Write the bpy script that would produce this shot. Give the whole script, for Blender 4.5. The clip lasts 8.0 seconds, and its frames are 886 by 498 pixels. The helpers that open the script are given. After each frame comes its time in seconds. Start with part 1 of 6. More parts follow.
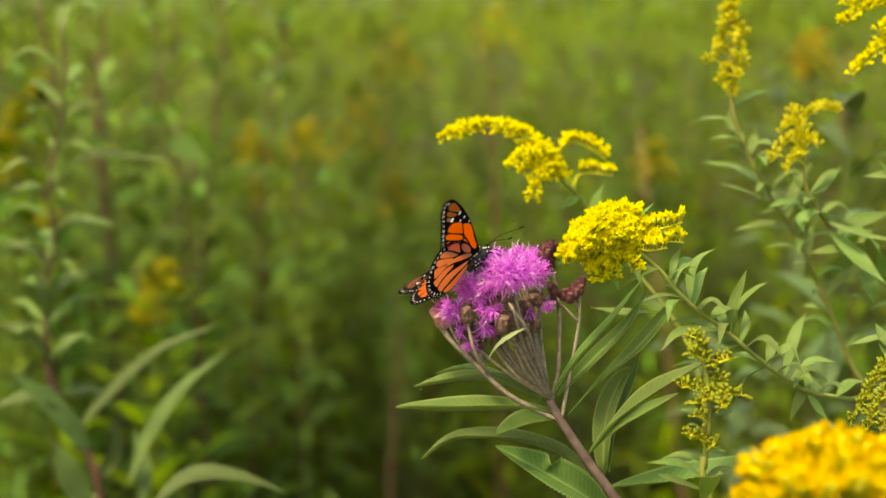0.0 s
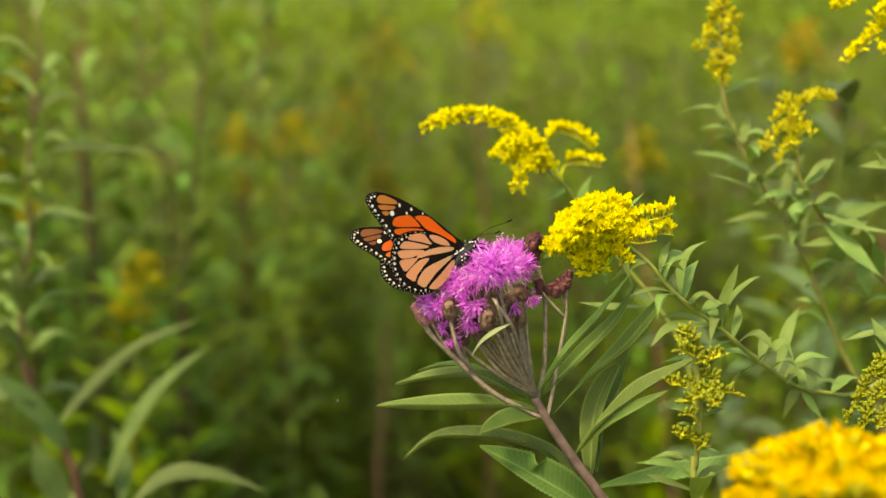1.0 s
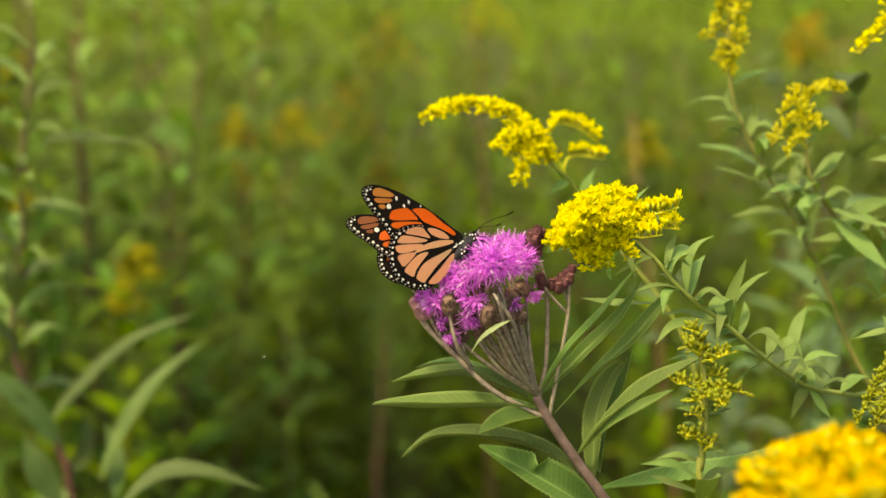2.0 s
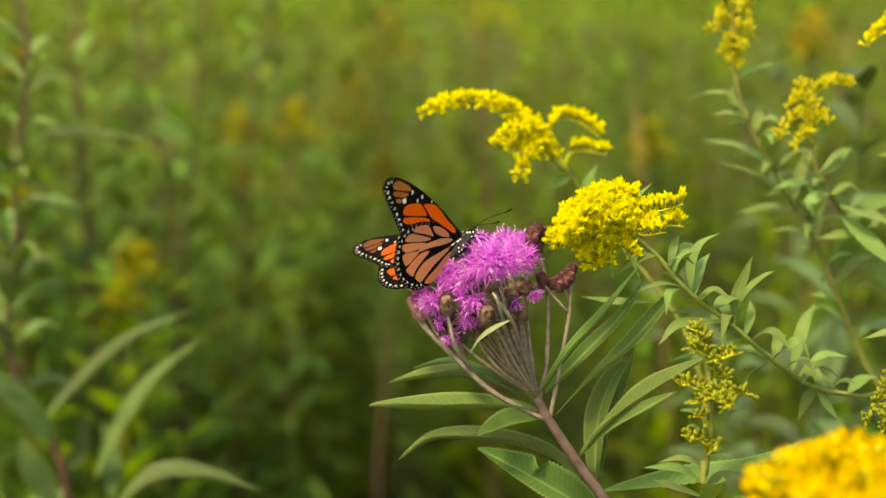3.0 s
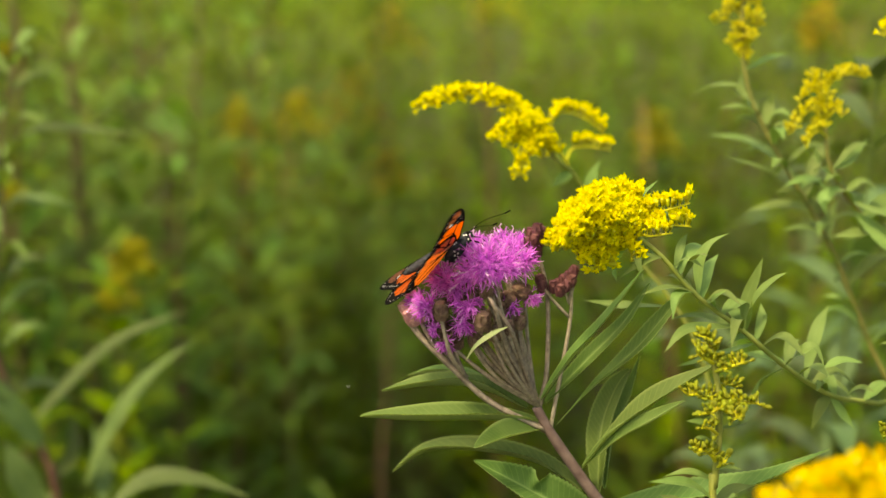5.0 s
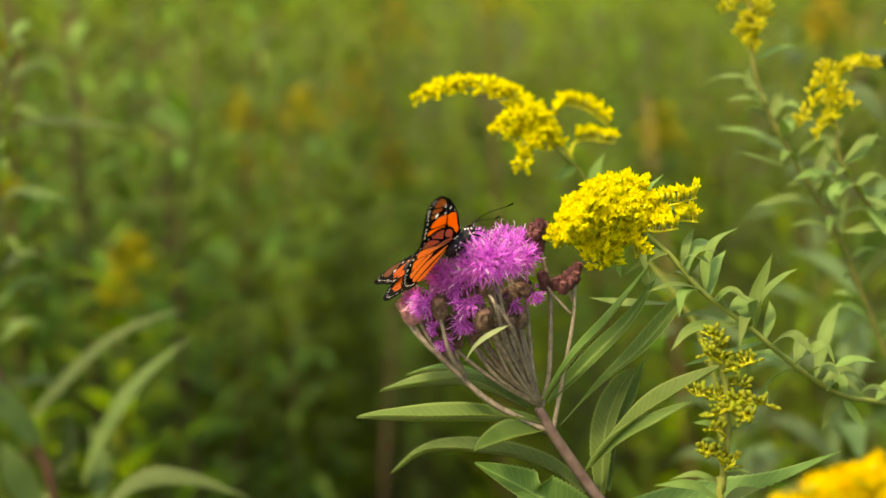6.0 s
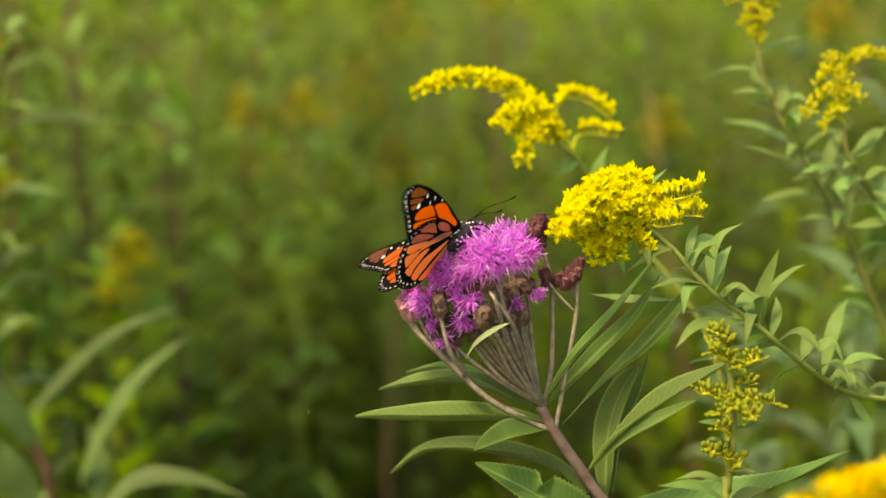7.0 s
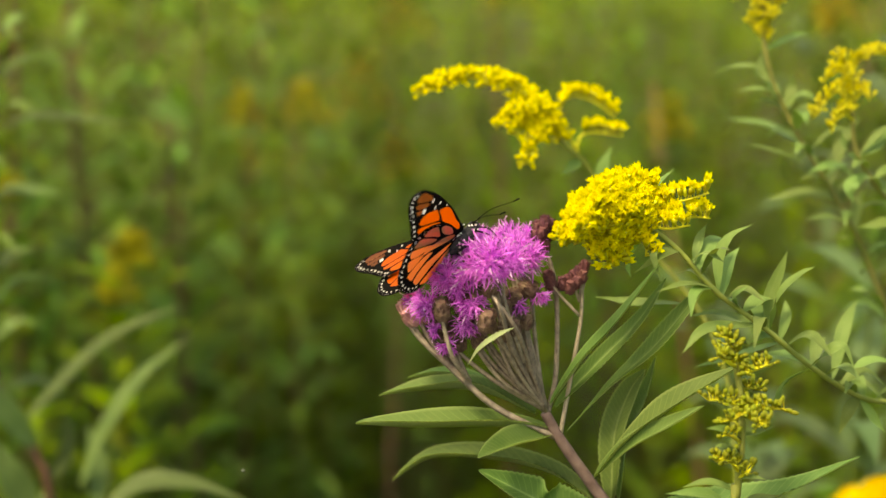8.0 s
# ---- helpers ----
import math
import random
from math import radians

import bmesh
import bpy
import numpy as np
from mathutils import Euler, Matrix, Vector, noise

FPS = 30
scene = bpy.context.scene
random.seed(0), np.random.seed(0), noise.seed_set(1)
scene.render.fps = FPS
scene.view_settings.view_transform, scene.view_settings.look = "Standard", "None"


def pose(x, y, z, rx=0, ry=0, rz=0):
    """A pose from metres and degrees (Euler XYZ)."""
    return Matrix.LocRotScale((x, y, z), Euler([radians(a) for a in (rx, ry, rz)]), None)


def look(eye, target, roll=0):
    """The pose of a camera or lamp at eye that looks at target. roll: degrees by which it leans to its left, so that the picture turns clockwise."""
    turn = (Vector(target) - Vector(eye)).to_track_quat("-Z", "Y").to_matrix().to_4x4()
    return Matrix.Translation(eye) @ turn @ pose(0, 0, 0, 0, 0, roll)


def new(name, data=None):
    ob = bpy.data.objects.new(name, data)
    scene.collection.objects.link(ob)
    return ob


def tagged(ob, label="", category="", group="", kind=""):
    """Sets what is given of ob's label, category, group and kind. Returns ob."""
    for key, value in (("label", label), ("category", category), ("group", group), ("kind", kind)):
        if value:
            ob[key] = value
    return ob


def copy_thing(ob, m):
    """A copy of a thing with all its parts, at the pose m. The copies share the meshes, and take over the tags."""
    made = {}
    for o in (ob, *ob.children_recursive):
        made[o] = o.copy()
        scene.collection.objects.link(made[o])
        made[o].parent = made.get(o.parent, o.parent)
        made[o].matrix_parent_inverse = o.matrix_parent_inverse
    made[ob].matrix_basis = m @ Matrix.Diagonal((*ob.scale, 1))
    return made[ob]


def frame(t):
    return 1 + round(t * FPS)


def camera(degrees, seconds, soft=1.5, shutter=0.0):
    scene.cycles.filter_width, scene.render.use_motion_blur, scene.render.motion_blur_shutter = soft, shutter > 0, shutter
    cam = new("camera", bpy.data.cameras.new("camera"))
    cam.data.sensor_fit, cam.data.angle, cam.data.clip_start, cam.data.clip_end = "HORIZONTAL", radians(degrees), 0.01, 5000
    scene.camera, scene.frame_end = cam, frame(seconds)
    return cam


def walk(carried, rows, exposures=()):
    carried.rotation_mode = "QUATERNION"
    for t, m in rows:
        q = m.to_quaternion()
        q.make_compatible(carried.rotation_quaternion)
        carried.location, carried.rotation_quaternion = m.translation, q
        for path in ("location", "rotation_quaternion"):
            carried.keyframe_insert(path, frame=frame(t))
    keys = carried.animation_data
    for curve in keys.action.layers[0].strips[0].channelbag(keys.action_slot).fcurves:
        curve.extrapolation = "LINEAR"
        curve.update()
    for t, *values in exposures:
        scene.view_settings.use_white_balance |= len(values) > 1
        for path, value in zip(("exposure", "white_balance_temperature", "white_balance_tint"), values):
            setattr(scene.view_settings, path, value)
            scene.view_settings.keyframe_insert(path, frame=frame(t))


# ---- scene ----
cam = camera(34.4, 8.0, soft=1.5, shutter=0.4)
cam.data.dof.use_dof = True
cam.data.dof.aperture_fstop = 6.2
PATH = [
    (0, look((0.0020, -0.5823, 1.1430), (-0.0225, 0.4041, 0.9803), -1.66)),
    (0.5, look((0.0030, -0.5735, 1.1410), (-0.0180, 0.4126, 0.9758), -1.74)),
    (1, look((0.0050, -0.5625, 1.1397), (-0.0130, 0.4231, 0.9720), -1.72)),
    (1.5, look((0.0050, -0.5537, 1.1377), (-0.0120, 0.4317, 0.9680), -1.51)),
    (3, look((0.0070, -0.5328, 1.1353), (-0.0140, 0.4515, 0.9603), -1.44)),
    (3.5, look((0.0090, -0.5259, 1.1345), (-0.0135, 0.4581, 0.9575), -1.45)),
    (4, look((0.0110, -0.5179, 1.1336), (-0.0125, 0.4660, 0.9566), -1.56)),
    (4.5, look((0.0110, -0.5119, 1.1339), (-0.0135, 0.4719, 0.9559), -1.66)),
    (6, look((0.0130, -0.4900, 1.1314), (-0.0170, 0.4926, 0.9480), -1.80)),
    (6.5, look((0.0140, -0.4852, 1.1299), (-0.0175, 0.4972, 0.9455), -1.91)),
    (7, look((0.0140, -0.4802, 1.1293), (-0.0185, 0.5019, 0.9435), -1.92)),
    (7.5, look((0.0140, -0.4751, 1.1297), (-0.0195, 0.5065, 0.9419), -2.02)),
    (8, look((0.0140, -0.4700, 1.1302), (-0.0205, 0.5113, 0.9409), -2.13)),
]
walk(cam, PATH, [(0, 0.91, 9800, 0), (8, 0.89, 9800, 0)])

# ---- world, sun ----
SUN = Vector((-0.32, -0.46, 0.83)).normalized()
world = bpy.data.worlds.new("world")
scene.world = world
world.use_nodes = True
sky = world.node_tree.nodes.new("ShaderNodeTexSky")
sky.sky_type, sky.sun_disc = "NISHITA", False
sky.sun_elevation = math.asin(SUN.z)
sky.sun_rotation = math.atan2(SUN.x, SUN.y)
sky.air_density, sky.dust_density = 1.0, 3.0
back = world.node_tree.nodes["Background"]
back.inputs["Strength"].default_value = 0.205
world.node_tree.links.new(sky.outputs[0], back.inputs[0])
sun = new("sun", bpy.data.lights.new("sun", "SUN"))
sun.data.energy, sun.data.angle, sun.data.color = 2.6, radians(9.0), (1.0, 0.93, 0.80)
sun.matrix_world = look(SUN * 20, (0, 0, 0))


# ---- materials ----
def nodes(name, rough=0.6):
    m = bpy.data.materials.new(name)
    m.use_nodes = True
    t = m.node_tree
    p = t.nodes["Principled BSDF"]
    p.inputs["Roughness"].default_value = rough
    return m, t, p


def node(t, kind, **values):
    n = t.nodes.new(kind)
    for k, v in values.items():
        n.inputs[k].default_value = v
    return n


def noise_tex(t, scale, detail=4.0, rough=0.6):
    c = t.nodes.new("ShaderNodeTexCoord")
    n = node(t, "ShaderNodeTexNoise", Scale=scale, Detail=detail, Roughness=rough)
    t.links.new(c.outputs["Object"], n.inputs["Vector"])
    return n


def ramp(t, source, stops):
    r = t.nodes.new("ShaderNodeValToRGB")
    e = r.color_ramp.elements
    while len(e) < len(stops):
        e.new(0.5)
    for el, (at, col) in zip(e, stops):
        el.position, el.color = at, (*col, 1)
    t.links.new(source, r.inputs[0])
    return r


def vary(t, colour, amount=0.25, hue=0.02, own=0.0):
    """Shifts a colour from object to object and from piece to piece."""
    info = t.nodes.new("ShaderNodeObjectInfo")
    geo = t.nodes.new("ShaderNodeNewGeometry")
    add = node(t, "ShaderNodeMath")
    add.operation = "ADD"
    t.links.new(info.outputs["Random"], add.inputs[0])
    t.links.new(geo.outputs["Random Per Island"], add.inputs[1])
    frac = node(t, "ShaderNodeMath")
    frac.operation = "FRACT"
    t.links.new(add.outputs[0], frac.inputs[0])
    hsv = t.nodes.new("ShaderNodeHueSaturation")
    for key, lo, hi in (("Value", 1 - amount, 1 + amount), ("Hue", 0.5 - hue, 0.5 + hue)):
        mr = node(t, "ShaderNodeMapRange")
        mr.inputs["To Min"].default_value, mr.inputs["To Max"].default_value = lo, hi
        t.links.new(frac.outputs[0], mr.inputs["Value"])
        t.links.new(mr.outputs[0], hsv.inputs[key])
    t.links.new(colour, hsv.inputs["Color"])
    if own:
        # whole plants lighter or darker, yellower or bluer than their neighbours
        first, hsv = hsv, t.nodes.new("ShaderNodeHueSaturation")
        swap = node(t, "ShaderNodeMath")
        swap.operation = "MULTIPLY"
        swap.inputs[1].default_value = 7.31
        t.links.new(info.outputs["Random"], swap.inputs[0])
        rest = node(t, "ShaderNodeMath")
        rest.operation = "FRACT"
        t.links.new(swap.outputs[0], rest.inputs[0])
        for source, key, lo, hi in ((info.outputs["Random"], "Value", 1 - own, 1 + own), (rest.outputs[0], "Hue", 0.488, 0.532), (rest.outputs[0], "Saturation", 1.12, 0.95)):
            mr = node(t, "ShaderNodeMapRange")
            mr.inputs["To Min"].default_value, mr.inputs["To Max"].default_value = lo, hi
            t.links.new(source, mr.inputs["Value"])
            t.links.new(mr.outputs[0], hsv.inputs[key])
        t.links.new(first.outputs[0], hsv.inputs["Color"])
    return hsv


def bump(t, p, height, strength=0.3, distance=0.0005):
    b = node(t, "ShaderNodeBump", Strength=strength, Distance=distance)
    t.links.new(height, b.inputs["Height"])
    t.links.new(b.outputs[0], p.inputs["Normal"])
    return b


def see_through(t, p, colour, amount, tint=(1, 1, 1)):
    """Mixes light that passes through a thin leaf or petal."""
    tr = t.nodes.new("ShaderNodeBsdfTranslucent")
    mul = t.nodes.new("ShaderNodeMix")
    mul.data_type, mul.blend_type = "RGBA", "MULTIPLY"
    mul.inputs[0].default_value = 1.0
    mul.inputs[7].default_value = (*tint, 1)
    t.links.new(colour, mul.inputs[6])
    t.links.new(mul.outputs[2], tr.inputs["Color"])
    mix = node(t, "ShaderNodeMixShader")
    mix.inputs[0].default_value = amount
    t.links.new(p.outputs[0], mix.inputs[1])
    t.links.new(tr.outputs[0], mix.inputs[2])
    t.links.new(mix.outputs[0], t.nodes["Material Output"].inputs["Surface"])


def leaf_mat(name, dark, light, veins=0.0, through_amount=0.35, spread=0.25, rough=0.6, own=0.0):
    m, t, p = nodes(name, rough)
    p.inputs["Specular IOR Level"].default_value = 0.25 if veins else 0.12
    n = noise_tex(t, 45, 5)
    r = ramp(t, n.outputs[0], ((0.3, dark), (0.7, light)))
    fine = noise_tex(t, 900, 3)
    colour = r.outputs[0]
    if veins:
        uv = t.nodes.new("ShaderNodeUVMap")
        uv.uv_map = "uv"
        sep = t.nodes.new("ShaderNodeSeparateXYZ")
        t.links.new(uv.outputs[0], sep.inputs[0])
        side = node(t, "ShaderNodeMath")
        side.operation = "ABSOLUTE"
        t.links.new(sep.outputs["Y"], side.inputs[0])
        # side veins that run forward from the midrib
        run = node(t, "ShaderNodeMath")
        run.operation = "MULTIPLY_ADD"
        run.inputs[1].default_value = -0.10
        t.links.new(side.outputs[0], run.inputs[0])
        t.links.new(sep.outputs["X"], run.inputs[2])
        k = node(t, "ShaderNodeMath")
        k.operation = "MULTIPLY"
        k.inputs[1].default_value = 24 * 2 * math.pi
        t.links.new(run.outputs[0], k.inputs[0])
        s = node(t, "ShaderNodeMath")
        s.operation = "SINE"
        t.links.new(k.outputs[0], s.inputs[0])
        vr = ramp(t, s.outputs[0], ((0.80, (0, 0, 0)), (1.0, (0.36, 0.36, 0.36))))
        mid = ramp(t, side.outputs[0], ((0.03, (1, 1, 1)), (0.09, (0, 0, 0))))
        rim = ramp(t, side.outputs[0], ((0.82, (0, 0, 0)), (0.95, (1, 1, 1))))
        edge = t.nodes.new("ShaderNodeMix")
        edge.data_type, edge.blend_type = "RGBA", "LIGHTEN"
        edge.inputs[0].default_value = 1.0
        t.links.new(mid.outputs[0], edge.inputs[6])
        t.links.new(rim.outputs[0], edge.inputs[7])
        both = t.nodes.new("ShaderNodeMix")
        both.data_type, both.blend_type = "RGBA", "LIGHTEN"
        both.inputs[0].default_value = 1.0
        t.links.new(vr.outputs[0], both.inputs[6])
        t.links.new(edge.outputs[2], both.inputs[7])
        pale = t.nodes.new("ShaderNodeMix")
        pale.data_type = "RGBA"
        scale = node(t, "ShaderNodeMath")
        scale.operation = "MULTIPLY"
        scale.inputs[1].default_value = veins
        t.links.new(both.outputs[2], scale.inputs[0])
        t.links.new(scale.outputs[0], pale.inputs[0])
        t.links.new(colour, pale.inputs[6])
        pale.inputs[7].default_value = (light[0] * 1.7, light[1] * 1.5, light[2] * 1.8, 1)
        colour = pale.outputs[2]
        # puckered between the veins
        relief = node(t, "ShaderNodeMath")
        relief.operation = "MULTIPLY_ADD"
        relief.inputs[1].default_value = 0.8
        t.links.new(fine.outputs[0], relief.inputs[0])
        t.links.new(both.outputs[2], relief.inputs[2])
        bump(t, p, relief.outputs[0], 0.40, 0.0003)
    else:
        bump(t, p, fine.outputs[0], 0.3, 0.0004)
    v = vary(t, colour, spread, own=own)
    t.links.new(v.outputs[0], p.inputs["Base Color"])
    see_through(t, p, v.outputs[0], through_amount, (1.0, 1.0, 0.4))
    return m


def plain_mat(name, dark, light, rough=0.6, scale=120, through_amount=0.0, glow=None, spread=0.12, hue=0.012, shine=0.3, each=None):
    m, t, p = nodes(name, rough)
    n = noise_tex(t, scale, 5)
    r = ramp(t, n.outputs[0], ((0.3, dark), (0.7, light)))
    colour = r.outputs[0]
    if each:
        # every ribbon or scale darkened at random, standing in for petals shading one another
        geo = t.nodes.new("ShaderNodeNewGeometry")
        own = ramp(t, geo.outputs["Random Per Island"], ((0.0, each[0]), (0.75, each[1])))
        mul = t.nodes.new("ShaderNodeMix")
        mul.data_type, mul.blend_type = "RGBA", "MULTIPLY"
        mul.inputs[0].default_value = 1.0
        t.links.new(colour, mul.inputs[6])
        t.links.new(own.outputs[0], mul.inputs[7])
        colour = mul.outputs[2]
    fine = noise_tex(t, scale * 12, 3)
    bump(t, p, fine.outputs[0], 0.35, 0.0003)
    v = vary(t, colour, spread, hue)
    t.links.new(v.outputs[0], p.inputs["Base Color"])
    if through_amount:
        if glow:
            v = t.nodes.new("ShaderNodeRGB")
            v.outputs[0].default_value = (*glow, 1)
        see_through(t, p, v.outputs[0], through_amount)
    p.inputs["Specular IOR Level"].default_value = shine
    return m


IRON_LEAF = leaf_mat("ironweed_leaf", (0.078, 0.150, 0.030), (0.146, 0.232, 0.062), 0.75, 0.38, 0.14)
IRON_UNDER = leaf_mat("ironweed_leaf_underside", (0.30, 0.38, 0.18), (0.40, 0.48, 0.26), 0.30, 0.45, 0.12)
GOLD_LEAF = leaf_mat("goldenrod_leaf", (0.110, 0.180, 0.040), (0.190, 0.270, 0.080), 0.12, 0.32, 0.22)
GREY_LEAF = leaf_mat("grey_green_leaf", (0.060, 0.106, 0.034), (0.114, 0.172, 0.066), 0.10, 0.25, 0.35)
SOFT_LEAF = leaf_mat("long_weed_leaf", (0.062, 0.100, 0.026), (0.104, 0.148, 0.044), 0.30, 0.22, 0.30)
LEFT_LEAF = leaf_mat("soft_weed_leaf", (0.092, 0.160, 0.024), (0.178, 0.268, 0.052), 0.35, 0.28, 0.36, own=0.25)
# the wide spread also paints in single leaves catching the light
FIELD_LEAF = leaf_mat("meadow_leaf", (0.044, 0.078, 0.0062), (0.124, 0.176, 0.0180), 0.0, 0.26, 0.48, own=0.40)
GRASS = leaf_mat("grass_blade", (0.075, 0.13, 0.013), (0.15, 0.21, 0.028), 0.0, 0.40, 0.35)
FAR_GREEN = leaf_mat("far_meadow", (0.060, 0.086, 0.007), (0.118, 0.150, 0.0145), 0.0, 0.28, 0.45, own=0.32)
IRON_STEM = plain_mat("ironweed_stem", (0.105, 0.066, 0.058), (0.225, 0.160, 0.138), 0.7, 160)
IRON_STALK = plain_mat("ironweed_flower_stalk", (0.15, 0.115, 0.088), (0.38, 0.31, 0.235), 0.75, 420)
GREEN_BUD = plain_mat("green_yellow_bud", (0.19, 0.225, 0.014), (0.30, 0.31, 0.020), 0.6, 300, 0.30, None, 0.15)
RED_STEM = plain_mat("reddish_stem", (0.060, 0.022, 0.018), (0.115, 0.050, 0.036), 0.7, 60)
GREEN_STEM = plain_mat("green_stem", (0.16, 0.19, 0.035), (0.27, 0.28, 0.06), 0.65, 120)
# green stem with the thicket's shade put into its colour
WEED_STEM = plain_mat("shaded_green_stem", (0.055, 0.080, 0.014), (0.10, 0.13, 0.026), 0.75, 60)
OLIVE_STEM = plain_mat("olive_stem", (0.12, 0.13, 0.03), (0.21, 0.20, 0.05), 0.7, 120)
DULL_STEM = plain_mat("dull_brown_stem", (0.065, 0.050, 0.022), (0.115, 0.090, 0.040), 0.8, 60)
BARE_STEM = plain_mat("bare_brown_stem", (0.075, 0.040, 0.024), (0.135, 0.074, 0.044), 0.85, 60)
DRY_STEM = plain_mat("dry_stem", (0.17, 0.10, 0.05), (0.28, 0.18, 0.09), 0.8, 60)
YELLOW = plain_mat("goldenrod_petal", (0.90, 0.79, 0.004), (0.95, 0.88, 0.010), 0.55, 300, 0.56, None, 0.06, hue=0.006)
# yellow petal turned darker and more orange for the shading inside a dense head
SHADED_YELLOW = plain_mat("shaded_golden_petal", (0.76, 0.51, 0.005), (0.84, 0.61, 0.008), 0.6, 300, 0.35, None, 0.10, hue=0.008)
FAR_YELLOW = plain_mat("far_plume", (0.44, 0.33, 0.008), (0.56, 0.43, 0.014), 0.7, 120, 0.25, None, 0.12)
OLD_YELLOW = plain_mat("goldenrod_bud", (0.56, 0.50, 0.018), (0.70, 0.62, 0.032), 0.6, 300, 0.35, None, 0.15)
DIM_YELLOW = plain_mat("half_open_plume", (0.24, 0.22, 0.012), (0.34, 0.30, 0.018), 0.7, 120, 0.25, None, 0.15)
RUST = plain_mat("faded_plume", (0.36, 0.17, 0.02), (0.46, 0.23, 0.035), 0.7, 120, 0.2, None, 0.15)
CALYX = plain_mat("green_bract", (0.48, 0.46, 0.025), (0.62, 0.56, 0.04), 0.65, 300, 0.15)
PURPLE = plain_mat("ironweed_petal", (0.82, 0.13, 0.88), (0.97, 0.38, 0.98), 0.5, 260, 0.54, None, 0.10, hue=0.010, each=((0.55, 0.25, 0.55), (1.0, 1.0, 1.0)))
STYLE = plain_mat("pale_style", (0.78, 0.46, 0.76), (0.90, 0.68, 0.88), 0.6, 260, 0.3, None, 0.1)
BRACT = plain_mat("purple_brown_bract", (0.10, 0.055, 0.052), (0.24, 0.155, 0.105), 0.8, 500, 0.0, None, 0.22, hue=0.02, shine=0.12)
PINK_BRACT = plain_mat("pinkish_bract", (0.40, 0.17, 0.19), (0.60, 0.35, 0.32), 0.75, 500, 0.1, None, 0.15, hue=0.02)
BUD = plain_mat("dull_purple_bud", (0.08, 0.028, 0.036), (0.18, 0.075, 0.080), 0.85, 500, 0.0, None, 0.2, hue=0.02, shine=0.12)
WING_BLACK = plain_mat("black_wing_scale", (0.003, 0.0025, 0.0025), (0.008, 0.006, 0.005), 0.95, 900, shine=0.03)
WING_ORANGE = plain_mat("orange_wing_scale", (0.56, 0.105, 0.008), (0.66, 0.155, 0.015), 0.55, 900, 0.62, (0.99, 0.36, 0.03), 0.06, hue=0.006)
WING_TAN = plain_mat("tan_orange_wing_scale", (0.53, 0.34, 0.19), (0.63, 0.43, 0.27), 0.6, 900, 0.60, (1.0, 0.46, 0.09), 0.08, hue=0.008)
WING_BROWN = plain_mat("brown_orange_wing_scale", (0.40, 0.15, 0.03), (0.50, 0.21, 0.05), 0.6, 900, 0.55, (0.90, 0.36, 0.06), 0.06, hue=0.006)
WING_DUSK = plain_mat("dusky_wing_scale", (0.10, 0.030, 0.008), (0.17, 0.055, 0.014), 0.7, 900, 0.3, (0.45, 0.14, 0.03), 0.06, hue=0.006)
WING_WHITE = plain_mat("white_wing_spot", (0.84, 0.81, 0.76), (0.93, 0.91, 0.88), 0.6, 900, 0.58, None, 0.05)
FUR = plain_mat("black_fur", (0.010, 0.010, 0.012), (0.055, 0.055, 0.062), 0.9, 900, shine=0.1)
SOIL = plain_mat("meadow_soil", (0.018, 0.014, 0.008), (0.05, 0.040, 0.020), 0.95, 14)
BARK = plain_mat("bark", (0.08, 0.06, 0.04), (0.16, 0.12, 0.08), 0.9, 12)


# ---- mesh tools ----
def empty(name, at, label, category, group="", kind=""):
    ob = new(name)
    ob.empty_display_size = 0.02
    ob.location = at
    bpy.context.view_layer.update()
    return tagged(ob, label, category, group, kind)


def part(name, bm, material, parent, label="", kind="", smooth=True):
    """Links a bmesh, given in its parent's space, as one mesh under a thing."""
    me = bpy.data.meshes.new(name)
    bm.to_mesh(me)
    bm.free()
    for m in material if isinstance(material, (list, tuple)) else [material]:
        me.materials.append(m)
    me.polygons.foreach_set("use_smooth", [smooth] * len(me.polygons))
    ob = new(name, me)
    ob.parent = parent
    return tagged(ob, label, kind=kind)


def spline(pts, steps=6):
    """A smooth line through the points."""
    pts = [Vector(p) for p in pts]
    if len(pts) == 2:
        return [pts[0].lerp(pts[1], i / steps) for i in range(steps + 1)]
    ext = [2 * pts[0] - pts[1]] + pts + [2 * pts[-1] - pts[-2]]
    out = []
    for a, b, c, d in zip(ext, ext[1:], ext[2:], ext[3:]):
        for i in range(steps):
            s = i / steps
            out.append(0.5 * (2 * b + (c - a) * s + (2 * a - 5 * b + 4 * c - d) * s * s + (3 * b - a - 3 * c + d) * s ** 3))
    return out + [pts[-1]]


def tube(bm, pts, r0, r1, seg=7, steps=6, mat=0, rib=0.0):
    line = spline(pts, steps) if steps else [Vector(p) for p in pts]
    n = len(line)
    rings = []
    ref = None
    for i, p in enumerate(line):
        d = (line[min(i + 1, n - 1)] - line[max(i - 1, 0)]).normalized()
        if ref is None:
            ref = d.orthogonal().normalized()
        ref = (ref - d * ref.dot(d)).normalized()
        side = d.cross(ref)
        r = r0 + (r1 - r0) * i / (n - 1)
        rings.append([bm.verts.new(p + r * (1 + (rib if k % 2 else -rib)) * (math.cos(2 * math.pi * k / seg) * ref + math.sin(2 * math.pi * k / seg) * side)) for k in range(seg)])
    for a, b in zip(rings, rings[1:]):
        for k in range(seg):
            bm.faces.new((a[k], a[(k + 1) % seg], b[(k + 1) % seg], b[k])).material_index = mat
    bm.faces.new(rings[0][::-1]).material_index = mat
    bm.faces.new(rings[-1]).material_index = mat


